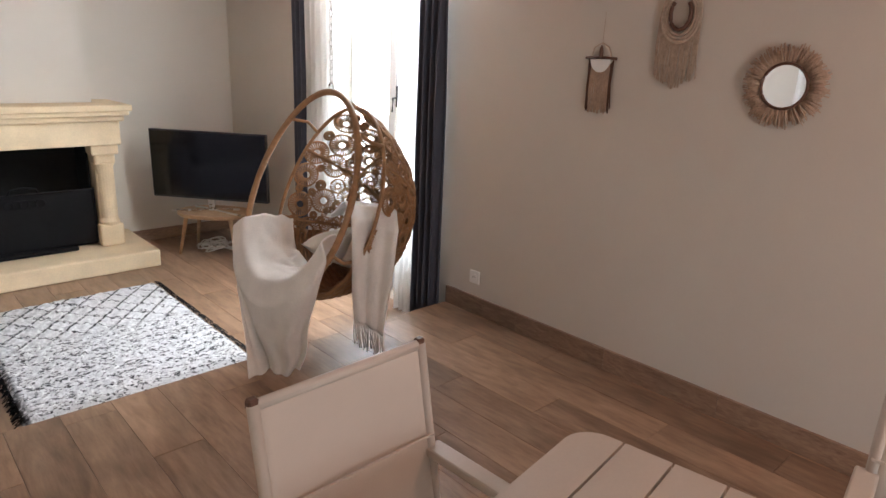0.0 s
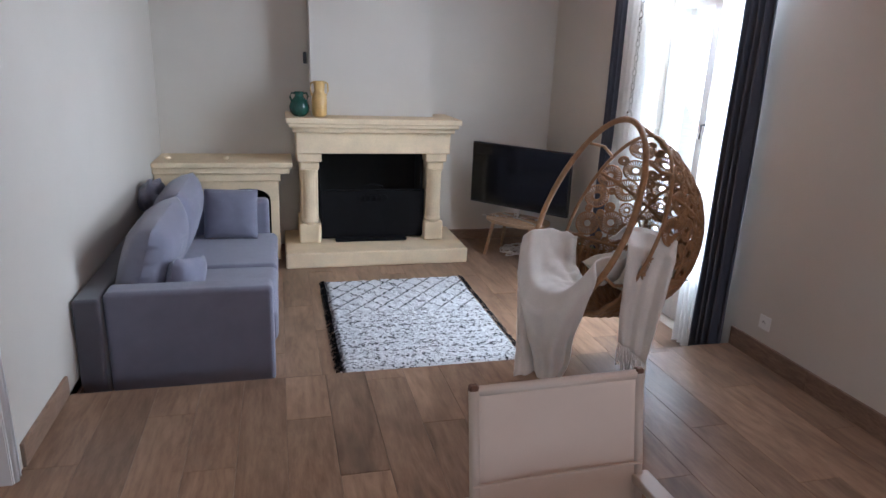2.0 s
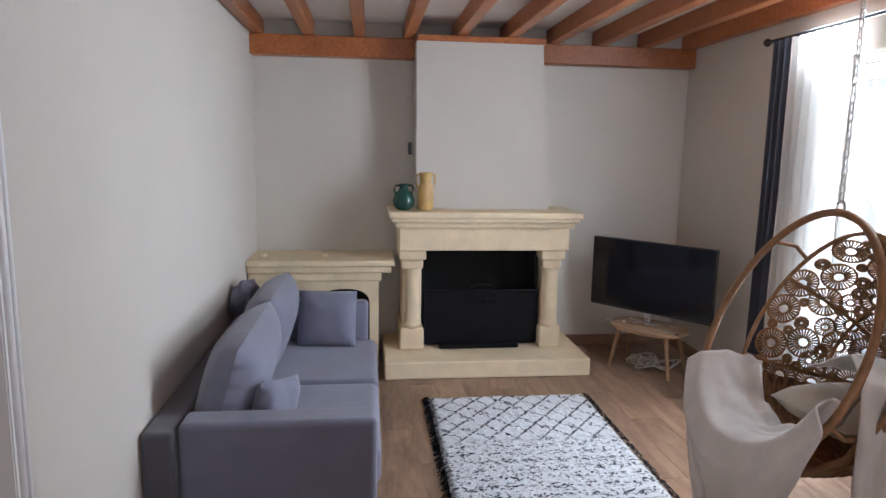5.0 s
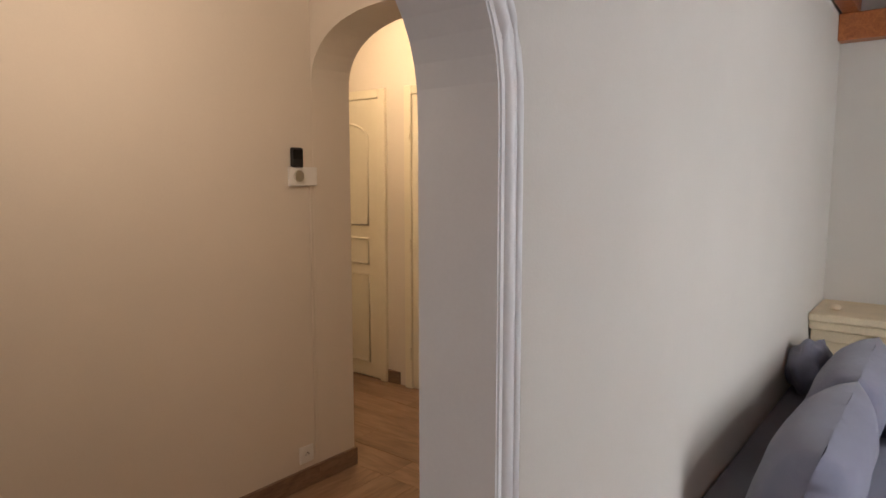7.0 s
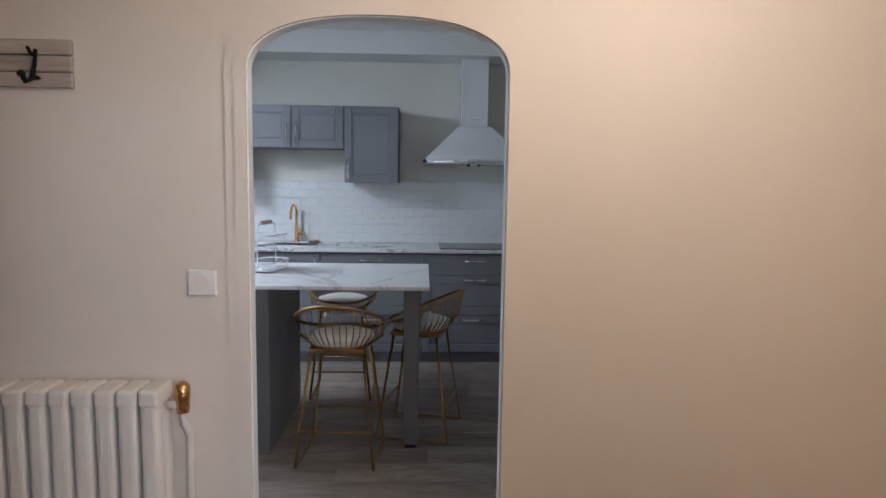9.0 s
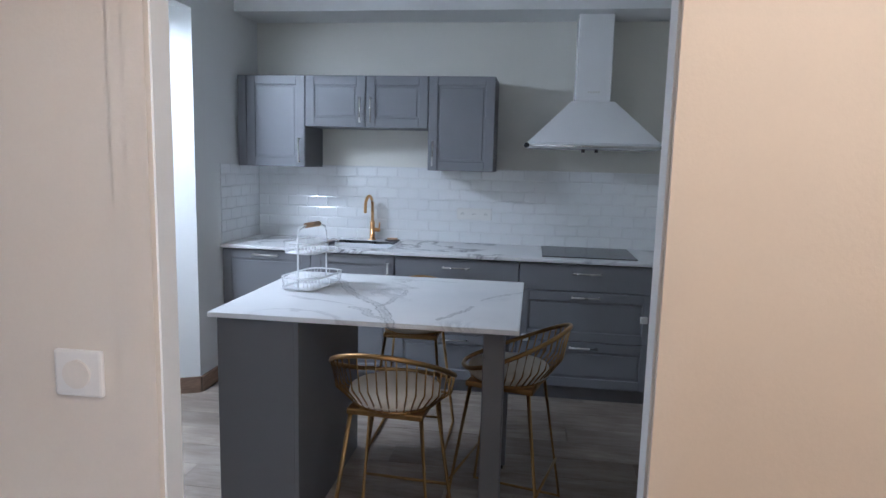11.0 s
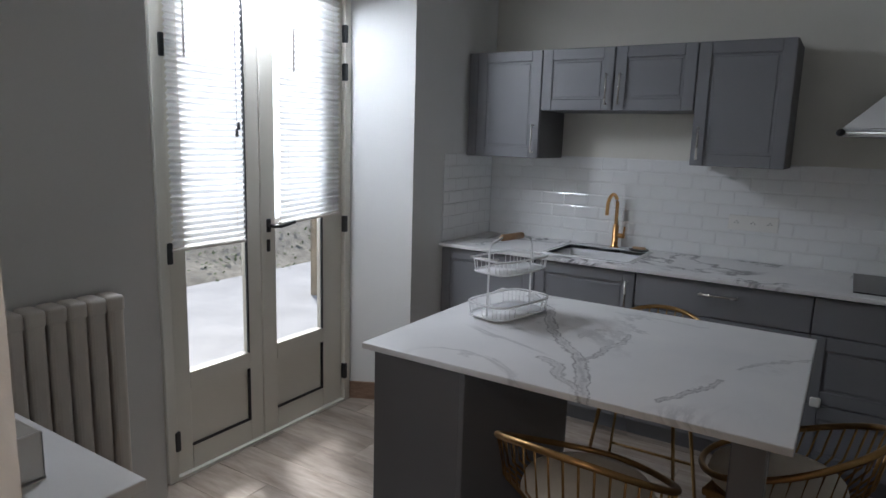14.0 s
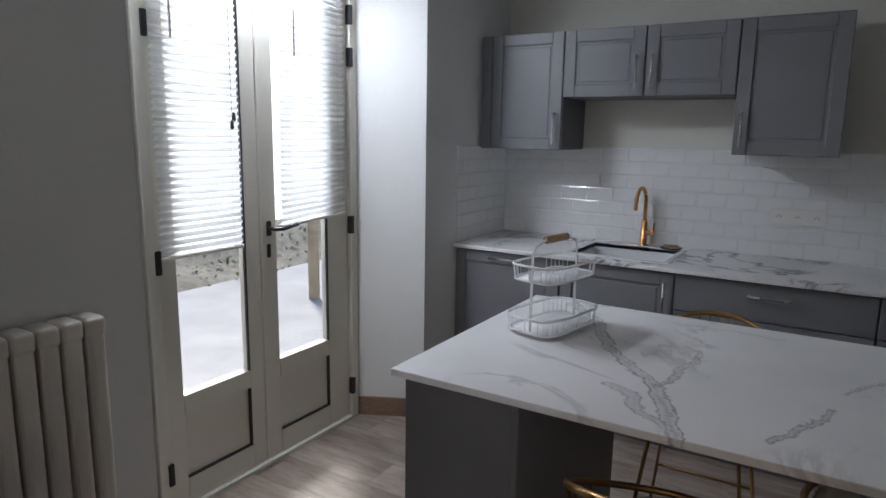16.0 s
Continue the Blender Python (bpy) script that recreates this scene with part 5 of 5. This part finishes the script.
def wall_unit(y0, y1, z0, z1, hinge, label):
    xf = KWALL + 0.37
    u = empty("wall_cabinet", pose(xf, (y0 + y1) / 2, z0), label, "cabinet", "kitchen wall cabinets")
    inv = u.matrix_basis.inverted()
    Shape().box((KWALL + 0.002, y0 + 0.001, z0), (xf - 0.022, y1 - 0.001, z1), 0.001).done("body", GREYSHADE, u, False, inv)
    shaker(Shape(), y0 + 0.002, y1 - 0.002, z0, z1, xf).done("door", GREY, u, False, inv)
    y = y1 - 0.035 if hinge > 0 else y0 + 0.035
    handle_bar(Shape(), (xf, y, z0 + 0.11), (0, 0, 1), 0.15, (0.03, 0, 0)).done("handle", CHROME, u, True, inv)


wall_unit(-1.085, -0.675, 1.412, 2.012, 1, "tall grey framed wall cabinet with steel handle")
tagged(piece("filler_panel", (KWALL + 0.002, -1.147, 1.412), (KWALL + 0.366, -1.088, 2.012), GREY, None, 0.002), "narrow grey filler panel beside wall cabinet", "panel")
wall_unit(-0.673, -0.261, 1.682, 2.012, 1, "short grey framed wall cabinet above the sink")
wall_unit(-0.259, 0.153, 1.682, 2.012, -1, "short grey framed wall cabinet above the sink")
wall_unit(0.155, 0.585, 1.412, 2.012, -1, "tall grey framed wall cabinet with steel handle")


def hood():
    h = empty("cooker_hood", pose(-8.4, 1.2, 1.58), "white pyramid cooker hood with chrome rail above the hob", "cooker hood")
    inv = h.matrix_basis.inverted()
    s = Shape()
    x1, x2, y1, y2 = -8.13, -8.36, (0.80, 1.60), (1.065, 1.335)
    lo = [s.bm.verts.new(c) for c in ((KWALL + 0.003, y1[0], 1.605), (x1, y1[0], 1.605), (x1, y1[1], 1.605), (KWALL + 0.003, y1[1], 1.605))]
    hi = [s.bm.verts.new(c) for c in ((KWALL + 0.003, y2[0], 1.875), (x2, y2[0], 1.875), (x2, y2[1], 1.875), (KWALL + 0.003, y2[1], 1.875))]
    for k in range(4):
        s.bm.faces.new((lo[k], lo[(k + 1) % 4], hi[(k + 1) % 4], hi[k]))
    s.bm.faces.new(lo), s.bm.faces.new(hi)
    s.box((KWALL + 0.003, 0.80, 1.570), (x1, 1.60, 1.604), 0.004)
    s.done("canopy", ENAMEL, h, False, inv)
    Shape().box((KWALL + 0.003, 1.09, 1.876), (-8.38, 1.31, 2.42), 0.006, 2).done("chimney", ENAMEL, h, False, inv)
    Shape().tube([(-8.11, 0.81, 1.585), (-8.11, 1.59, 1.585)], 0.008, 8).done("rail", CHROME, h, True, inv)
    for y in (0.795, 1.605):
        Shape().lathe([(0.006, -0.016), (0.017, -0.008), (0.019, 0), (0.017, 0.008), (0.006, 0.016)], (-8.11, y, 1.585), 12).done("rail_end", SATIN, h, True, inv)
    for y in (1.14, 1.22):
        Shape().lathe([(0.010, 1.548), (0.012, 1.556), (0.012, 1.571)], (-8.16, y, 0), 12).done("knob", SATIN, h, True, inv)
    for k in range(5):
        Shape().box((-8.3795, 1.165 + 0.016 * k, 1.93), (-8.3785, 1.175 + 0.016 * k, 1.94)).done("lettering_bar", CHROME, h, False, inv)


hood()
wall_socket("triple_socket", pose(KWALL + 0.008, 0.44, 1.107, 0, 0, 90), "white triple socket on the tiled splashback", 3)
wall_socket("triple_socket", pose(KWALL + 0.008, 1.87, 1.105, 0, 0, 90), "white triple socket on the tiled splashback", 3)


def island():
    i = empty("kitchen_island", pose(-6.75, 0.25, 0), "grey kitchen island with overhanging veined marble top", "kitchen island")
    inv = i.matrix_basis.inverted()
    Shape().box((-7.20, -0.332, 0.878), (-6.275, 0.824, 0.898), 0.003, 2).done("top", ISLAND, i, False, inv)
    Shape().box((-7.15, -0.314, 0.0), (-6.335, -0.012, 0.878), 0.002).done("body", GREYSHADE, i, False, inv)
    Shape().box((-6.335, -0.316, 0.0), (-6.317, -0.010, 0.876), 0.002).done("end_panel", GREYSHADE, i, False, inv)
    Shape().box((-7.15, -0.012, 0.0), (-6.317, 0.006, 0.877), 0.002).done("side_panel", GREYSHADE, i, False, inv)
    for x in (-6.44, -7.08):
        Shape().box((x - 0.04, 0.69, 0.02), (x + 0.04, 0.77, 0.878), 0.004).done("leg", GREY, i, False, inv)
        Shape().box((x - 0.03, 0.70, 0.0), (x + 0.03, 0.76, 0.021)).done("leg_foot", SATIN, i, False, inv)


island()


def bar_stool():
    """Seat faces -y; the back curves round +y."""
    b = empty("bar_stool", pose(0, 0, 0), "gold wire bar stool with cream round cushion", "bar stool", "bar stools")
    rim = []
    for w in np.linspace(0, 2 * math.pi, 41)[:-1]:
        up = 0.5 * (1 + math.sin(w))
        rim.append(Vector((0.225 * math.cos(w), 0.03 + 0.215 * math.sin(w), 0.645 + 0.185 * up ** 1.3)))
    Shape().tube(rim, 0.009, 8, True).done("rim", BRONZE, b, True)
    s = Shape()
    low = [Vector((0.155 * math.cos(w), 0.0 + 0.15 * math.sin(w), 0.60)) for w in np.linspace(0, 2 * math.pi, 41)[:-1]]
    for k in range(40):
        if math.sin(2 * math.pi * k / 40) > -0.45:
            a, c = rim[k], low[k]
            mid = (a + c) / 2 + Vector((c.x, c.y, 0)).normalized() * 0.022 + Vector((0, 0, -0.02))
            s.tube([a, mid, c], 0.0032, 5)
    s.tube(low, 0.006, 6, True)
    s.done("back_wires", BRONZE, b, True)
    Shape().box((-0.14, -0.14, 0.575), (0.14, 0.14, 0.598), 0.006, 2).done("seat_frame", BRONZE, b)
    Shape().lathe([(0.02, 0.600), (0.15, 0.604), (0.172, 0.622), (0.165, 0.648), (0.12, 0.662), (0.02, 0.664)], (0, 0.0, 0), 30).done("cushion", CUSHION, b, True)
    for sx in (-1, 1):
        Shape().tube([(sx * 0.13, -0.12, 0.58), (sx * 0.195, -0.20, 0.012), (sx * 0.195, 0.20, 0.012), (sx * 0.13, 0.12, 0.58)], 0.008, 7).done("leg_loop", BRONZE, b, True)
    for y in (-0.18, 0.18):
        Shape().tube([(-0.18, y, 0.19), (0.18, y, 0.19)], 0.006, 6).done("foot_rail", BRONZE, b, True)
    return b


stool = bar_stool()
stool.matrix_basis = pose(-6.33, 0.375, 0, 0, 0, -94)
copy_thing(stool, pose(-7.34, 0.26, 0, 0, 0, 90))
copy_thing(stool, pose(-6.68, 0.78, 0, 0, 0, -14))


def tray_stand():
    t = empty("tray_stand", pose(-6.845, -0.125, 0.898, 0, 0, -12), "white two-tier wire tray stand with wooden handle on island", "tray stand")
    for z, k in ((0.012, 1.0), (0.165, 0.92)):
        w, d = 0.15 * k, 0.09 * k
        def loop(ww, dd, zz):
            return [(ww * math.copysign(abs(math.cos(a)) ** 0.45, math.cos(a)), dd * math.copysign(abs(math.sin(a)) ** 0.45, math.sin(a)), zz) for a in np.linspace(0, 6.283, 33)[:-1]]
        s = Shape().tube(loop(w, d, z + 0.045), 0.004, 6, True).tube(loop(w * 0.96, d * 0.95, z), 0.004, 6, True)
        s.prism([(x, y) for x, y, _ in loop(w * 0.96, d * 0.95, 0)], "z", z - 0.002, z)
        for c in np.linspace(0, 1, 29)[:-1]:
            x, y = loop_at(w, d, c)
            s.tube([(x * 0.96, y * 0.95, z), (x, y, z + 0.045)], 0.0015, 4)
        s.done("tray", ENAMEL, t, True)
    for x in (-0.12, 0.12):
        Shape().tube([(x, 0, 0.0), (x, 0, 0.24), (x * 0.9, 0, 0.265), (x * 0.45, 0, 0.28)], 0.004, 7).done("upright", ENAMEL, t, True)
    Shape().tube([(-0.055, 0, 0.28), (0.055, 0, 0.28)], 0.012, 12).done("handle", PALE, t, True)


def loop_at(w, d, u):
    a = 2 * math.pi * u
    return w * math.copysign(abs(math.cos(a)) ** 0.45, math.cos(a)), d * math.copysign(abs(math.sin(a)) ** 0.45, math.sin(a))


tray_stand()
radiator("kitchen_radiator", pose(-5.98, KLEFT, 0) @ pose(0, 0, 0, 0, 0, 180) @ pose(-0.48, 0, 0), 8, 0.875, 0.06, 0.10, "cream column radiator on the kitchen wall")


def near_counter():
    c = empty("low_counter", pose(-5.3, -0.6, 0), "grey unit with pale worktop beside the kitchen arch", "cabinet")
    inv = c.matrix_basis.inverted()
    Shape().box((-5.445, KLEFT + 0.13, 0.878), (KITX, -0.137, 0.90), 0.002).done("top", TRIM, c, False, inv)
    Shape().box((-5.42, KLEFT + 0.14, 0.0), (KITX, -0.16, 0.878), 0.002).done("body", GREYSHADE, c, False, inv)
    s = Shape().box((-0.13, -0.16, 0), (0.13, 0.16, 0.006)).box((-0.13, -0.16, 0), (-0.124, 0.16, 0.09), 0.002).box((0.124, -0.16, 0), (0.13, 0.16, 0.09), 0.002).box((-0.13, -0.16, 0), (0.13, -0.154, 0.09), 0.002).box((-0.13, 0.154, 0), (0.13, 0.16, 0.09), 0.002)
    tagged(s.done("plastic_basket", PLASTIC, None, False, pose(-5.215, -0.44, 0.90)), "white plastic basket on the low worktop", "basket")


near_counter()


def patio_door():
    y1, y0 = -1.487, -1.535
    d = empty("door_3", pose(-6.95, -1.5, 0), "cream aluminium double french door with pleated blinds", "door")
    inv = d.matrix_basis.inverted()
    Shape().box((-6.42, y0, 0), (-6.372, y1 + 0.02, 2.318), 0.003).box((-7.548, y0, 0), (-7.50, y1 + 0.02, 2.318), 0.003).box((-7.50, y0, 2.25), (-6.42, y1 + 0.02, 2.318), 0.003).box((-7.50, y0, 0), (-6.42, y1 + 0.02, 0.014)).done("frame", ALU, d, False, inv)
    for a, b in ((-6.918, -6.424), (-7.496, -6.924)):
        g0, g1 = (-6.838, -6.508) if a > -7 else (-7.345, -7.015)
        s = Shape().box((g1, y0, 0.016), (b, y1, 2.246), 0.004).box((a, y0, 0.016), (g0, y1, 2.246), 0.004)
        s.box((g0, y0, 2.16), (g1, y1, 2.246)).box((g0, y0, 0.39), (g1, y1, 0.468)).box((g0, y0, 0.016), (g1, y1, 0.125))
        s.box((g0, y0 + 0.01, 0.12), (g1, y1 - 0.012, 0.395))
        s.done("leaf", ALU, d, False, inv)
        s = Shape()
        s.box((g0 - 0.001, y1 - 0.011, 0.125), (g0 + 0.008, y1 + 0.001, 0.39)).box((g0, y1 - 0.011, 0.124), (g1, y1 + 0.001, 0.132))
        s.box((g0, y1 - 0.011, 0.467), (g0 + 0.006, y1 + 0.001, 2.16))
        s.done("seal", SATIN, d, False, inv)
        g = Shape().box((g0 - 0.004, y0 + 0.018, 0.464), (g1 + 0.004, y0 + 0.024, 2.164)).done("pane", GLASS, d, False, inv)
        g.visible_shadow = False
    for x, zs in ((-6.418, (0.184, 1.01, 1.84)), (-7.505, (0.18, 1.03, 1.84, 2.035))):
        for z in zs:
            Shape().box((x - 0.012, y1, z - 0.045), (x + 0.012, y1 + 0.028, z + 0.045), 0.005, 2).done("hinge", SATIN, d, False, inv)
    Shape().box((-6.978, y1, 1.04), (-6.952, y1 + 0.012, 1.105), 0.004).tube([(-6.965, y1, 1.073), (-6.965, y1 + 0.05, 1.073), (-7.00, y1 + 0.055, 1.07), (-7.09, y1 + 0.055, 1.083)], 0.009, 8).done("handle", SATIN, d, True, inv)
    Shape().box((-6.975, y1, 0.945), (-6.952, y1 + 0.008, 1.005), 0.004).done("lock", SATIN, d, False, inv)


patio_door()


def blind(x0, x1, bottom, lean, label):
    b = empty("pleated_blind", pose((x0 + x1) / 2, -1.47, bottom), label, "blind", "door blinds")
    w = x1 - x0
    rows = int((2.20 - bottom) / 0.026)
    s = Shape()
    v = [s.bm.verts.new(c) for c in ((-w / 2, 0.0, 0.0), (w / 2, 0.0, 0.0), (w / 2, 0.018, 0.013), (-w / 2, 0.018, 0.013), (w / 2, 0.0, 0.026), (-w / 2, 0.0, 0.026))]
    s.bm.faces.new((v[0], v[1], v[2], v[3])), s.bm.faces.new((v[3], v[2], v[4], v[5]))
    data = s.data("slat", BLIND)
    for k in range(rows):
        o = new("slat", data)
        o.parent = b
        o.matrix_basis = pose(0, 0.0, 0.012 + 0.026 * k, 0, lean * max(0.0, 1 - k / 8), 0)
    Shape().box((-w / 2 - 0.004, -0.006, -0.004), (w / 2 + 0.004, 0.02, 0.010), 0.003).done("bottom_rail", RADI, b, False, pose(0, 0, 0, 0, lean, 0))
    for x in (-w * 0.38, w * 0.38):
        Shape().tube([(x, 0.018, 0.0), (x, 0.018, 2.2 - bottom)], 0.0012, 4).done("cord", RADI, b)
    Shape().box((-w / 2, -0.008, 2.2 - bottom), (w / 2, 0.022, 2.225 - bottom), 0.003).done("head_rail", RADI, b)
    Shape().tube([(w * 0.30, 0.026, 1.8 - bottom), (w * 0.30, 0.028, 2.2 - bottom)], 0.0045, 6).done("wand", CHROME, b, True)
    return b


bl = blind(-6.80, -6.43, 1.02, 0.0, "white pleated blind half lowered on the door glass")
Shape().tube([(-0.14, 0.03, 0.50), (-0.14, 0.028, 1.18)], 0.0015, 4).lathe([(0.003, 0.47), (0.008, 0.475), (0.005, 0.505)], (-0.14, 0.03, 0), 8).lathe([(0.003, 0.50), (0.008, 0.505), (0.005, 0.535)], (-0.15, 0.03, 0), 8).done("pull_cord", SATIN, bl, True)
blind(-7.44, -7.02, 1.085, 3.0, "white pleated blind with loose end on door glass")

# ---- outside ----
tagged(Shape().box((-300, -300, -0.45), (300, 300, -0.19)).done("ground", EARTH), kind="structure")
tagged(piece("terrace", (-11, -4.6, -0.189), (-4.5, -1.60, -0.02), EARTH, None, 0.01), kind="structure")
rnd = random.Random(21)


def bank(u, v):
    x, y = -13 + 12 * u, -4.4 - 3.5 * v
    return Vector((x, y, -0.2 + 1.0 * min(1, v * 1.4) ** 0.8 + 0.12 * noise.noise((x * 1.7, y * 1.7, 0))))


tagged(Shape().sheet(bank, 60, 24).done("earth_bank", LITTER, None, True), "leaf-strewn earth bank beyond the terrace", "bank", "", "stuff")
s = Shape()
for k in range(2600):
    c = bank(rnd.random(), rnd.random() ** 1.2)
    c.z += rnd.uniform(0.0, 0.06)
    d = Vector((rnd.uniform(-1, 1), rnd.uniform(-1, 1), rnd.uniform(-0.4, 0.8))).normalized() * rnd.uniform(0.03, 0.08)
    q = d.cross((0.2, 0.1, 1)).normalized() * 0.02
    s.bm.faces.new([s.bm.verts.new(c + o) for o in (Vector(), d * 0.5 + q, d, d * 0.5 - q)])
tagged(s.done("ground_leaves", LEAF), "scattered green and dry leaves on the bank", "leaves", "", "stuff")
tagged(Shape().tube([(-9.3, -3.4, -0.02), (-9.3, -3.4, 2.6)], 0.05, 8).done("post", BARK), "weathered pale wooden post on the terrace", "post")

# ---- floors ----
tagged(piece("floor_living", (LEFT, -3.3, -0.4), (RIGHT, STEP, -0.009), GROUT), kind="structure")
tagged(piece("floor_lounge", (LEFT, STEP, -0.4), (RIGHT, BACK, LOW - 0.009), GROUT), kind="structure")
tagged(piece("floor_hall", (HALLX, -3.3, -0.4), (LEFT, 2.69, -0.009), GROUT), kind="structure")
tagged(piece("floor_corridor", (-7.2, 2.69, -0.4), (LEFT - 0.17, 3.78, -0.009), GROUT), kind="structure")
tagged(piece("floor_kitchen", (KWALL, KLEFT - 0.33, -0.4), (HALLX, KRIGHT, -0.009), GROUT), kind="structure")


def planks(parent, x0, x1, y0, y1, z, w, length, along, mat, seed):
    """Plank tiles with staggered joints, cut at the room's edges."""
    rnd = random.Random(seed)
    cache = {}
    c0, c1, l0, l1 = (x0, x1, y0, y1) if along == "y" else (y0, y1, x0, x1)
    c, row = c0, 0
    while c < c1 - 0.005:
        cw = min(w, c1 - c)
        at = l0 - (row * 0.37 % 1.0) * length
        while at < l1 - 0.005:
            a, b = max(at, l0), min(at + length, l1)
            if b - a > 0.01:
                key = (round(cw, 3), round(b - a, 3))
                if key not in cache:
                    u, v = key[0] / 2 - 0.0006, key[1] / 2 - 0.0006
                    cache[key] = Shape().box((-u, -v, -0.0088), (u, v, 0), 0.0007).data("plank", mat)
                o = new("plank", cache[key])
                o.parent = parent
                m = pose((c + cw / 2), (a + b) / 2, z) if along == "y" else pose((a + b) / 2, c + cw / 2, z, 0, 0, 90)
                o.matrix_basis = m @ pose(0, 0, rnd.uniform(-0.0004, 0.0004))
            at += length
        c, row = c + cw, row + 1


named = {o.name: o for o in scene.objects}
planks(named["floor_living"], LEFT, RIGHT, -3.3, STEP, 0, 0.2, 1.2, "y", OAK, 1)
planks(named["floor_lounge"], LEFT, RIGHT, STEP, BACK, LOW, 0.2, 1.2, "y", OAK, 2)
planks(named["floor_hall"], HALLX, LEFT, -3.3, 2.69, 0, 0.2, 1.2, "y", OAK, 3)
planks(named["floor_corridor"], -7.2, LEFT - 0.17, 2.69, 3.78, 0, 0.2, 1.2, "x", OAK, 4)
planks(named["floor_kitchen"], KWALL, HALLX, KLEFT - 0.33, KRIGHT, 0, 0.2, 1.2, "y", GREYWOOD, 5)
tagged(piece("step_nosing", (LEFT + 0.013, STEP - 0.0005, LOW), (RIGHT - 0.013, STEP + 0.009, -0.001), SKIRT, None, 0.002), kind="structure")


def metro(parent, axis, fixed, sgn, a0, a1, z0, z1, tw=0.15, th=0.075):
    """Bevelled glazed tiles in running bond."""
    cache = {}
    z, row = z0, 0
    while z < z1 - 0.01:
        at = a0 - (tw / 2 if row % 2 else 0)
        while at < a1 - 0.004:
            a, b = max(at, a0), min(at + tw, a1)
            if b - a > 0.012:
                key = round(b - a, 3)
                if key not in cache:
                    u, v, e = key / 2 - 0.0006, th / 2 - 0.0006, 0.008
                    s = Shape()
                    lo = [s.bm.verts.new((x, 0, zz)) for x, zz in ((-u, -v), (u, -v), (u, v), (-u, v))]
                    mi = [s.bm.verts.new((x, -0.0055, zz)) for x, zz in ((-u, -v), (u, -v), (u, v), (-u, v))]
                    hi = [s.bm.verts.new((x, -0.008, zz)) for x, zz in ((-u + e, -v + e), (u - e, -v + e), (u - e, v - e), (-u + e, v - e))]
                    for p, q in ((lo, mi), (mi, hi)):
                        for k in range(4):
                            s.bm.faces.new((p[k], p[(k + 1) % 4], q[(k + 1) % 4], q[k]))
                    s.bm.faces.new(hi)
                    cache[key] = s.data("tile", TILE)
                o = new("tile", cache[key])
                o.parent = parent
                c = (a + b) / 2
                o.matrix_basis = pose(fixed, c, z + th / 2, 0, 0, 90) if axis == "x" else pose(c, fixed, z + th / 2, 0, 0, 180 if sgn > 0 else 0)
            at += tw
        z, row = z + th, row + 1


tagged(piece("splashback_bed", (KWALL, KLEFT, 0.90), (KWALL + 0.0055, KRIGHT, 1.425), JOINT), kind="structure")
metro(named["wall_kitchen_back"], "x", KWALL + 0.002, 1, KLEFT, KRIGHT, 0.9, 1.425)
metro(named["wall_kitchen_window"], "y", KLEFT + 0.001, 1, KWALL + 0.01, -8.02, 0.9, 1.425)
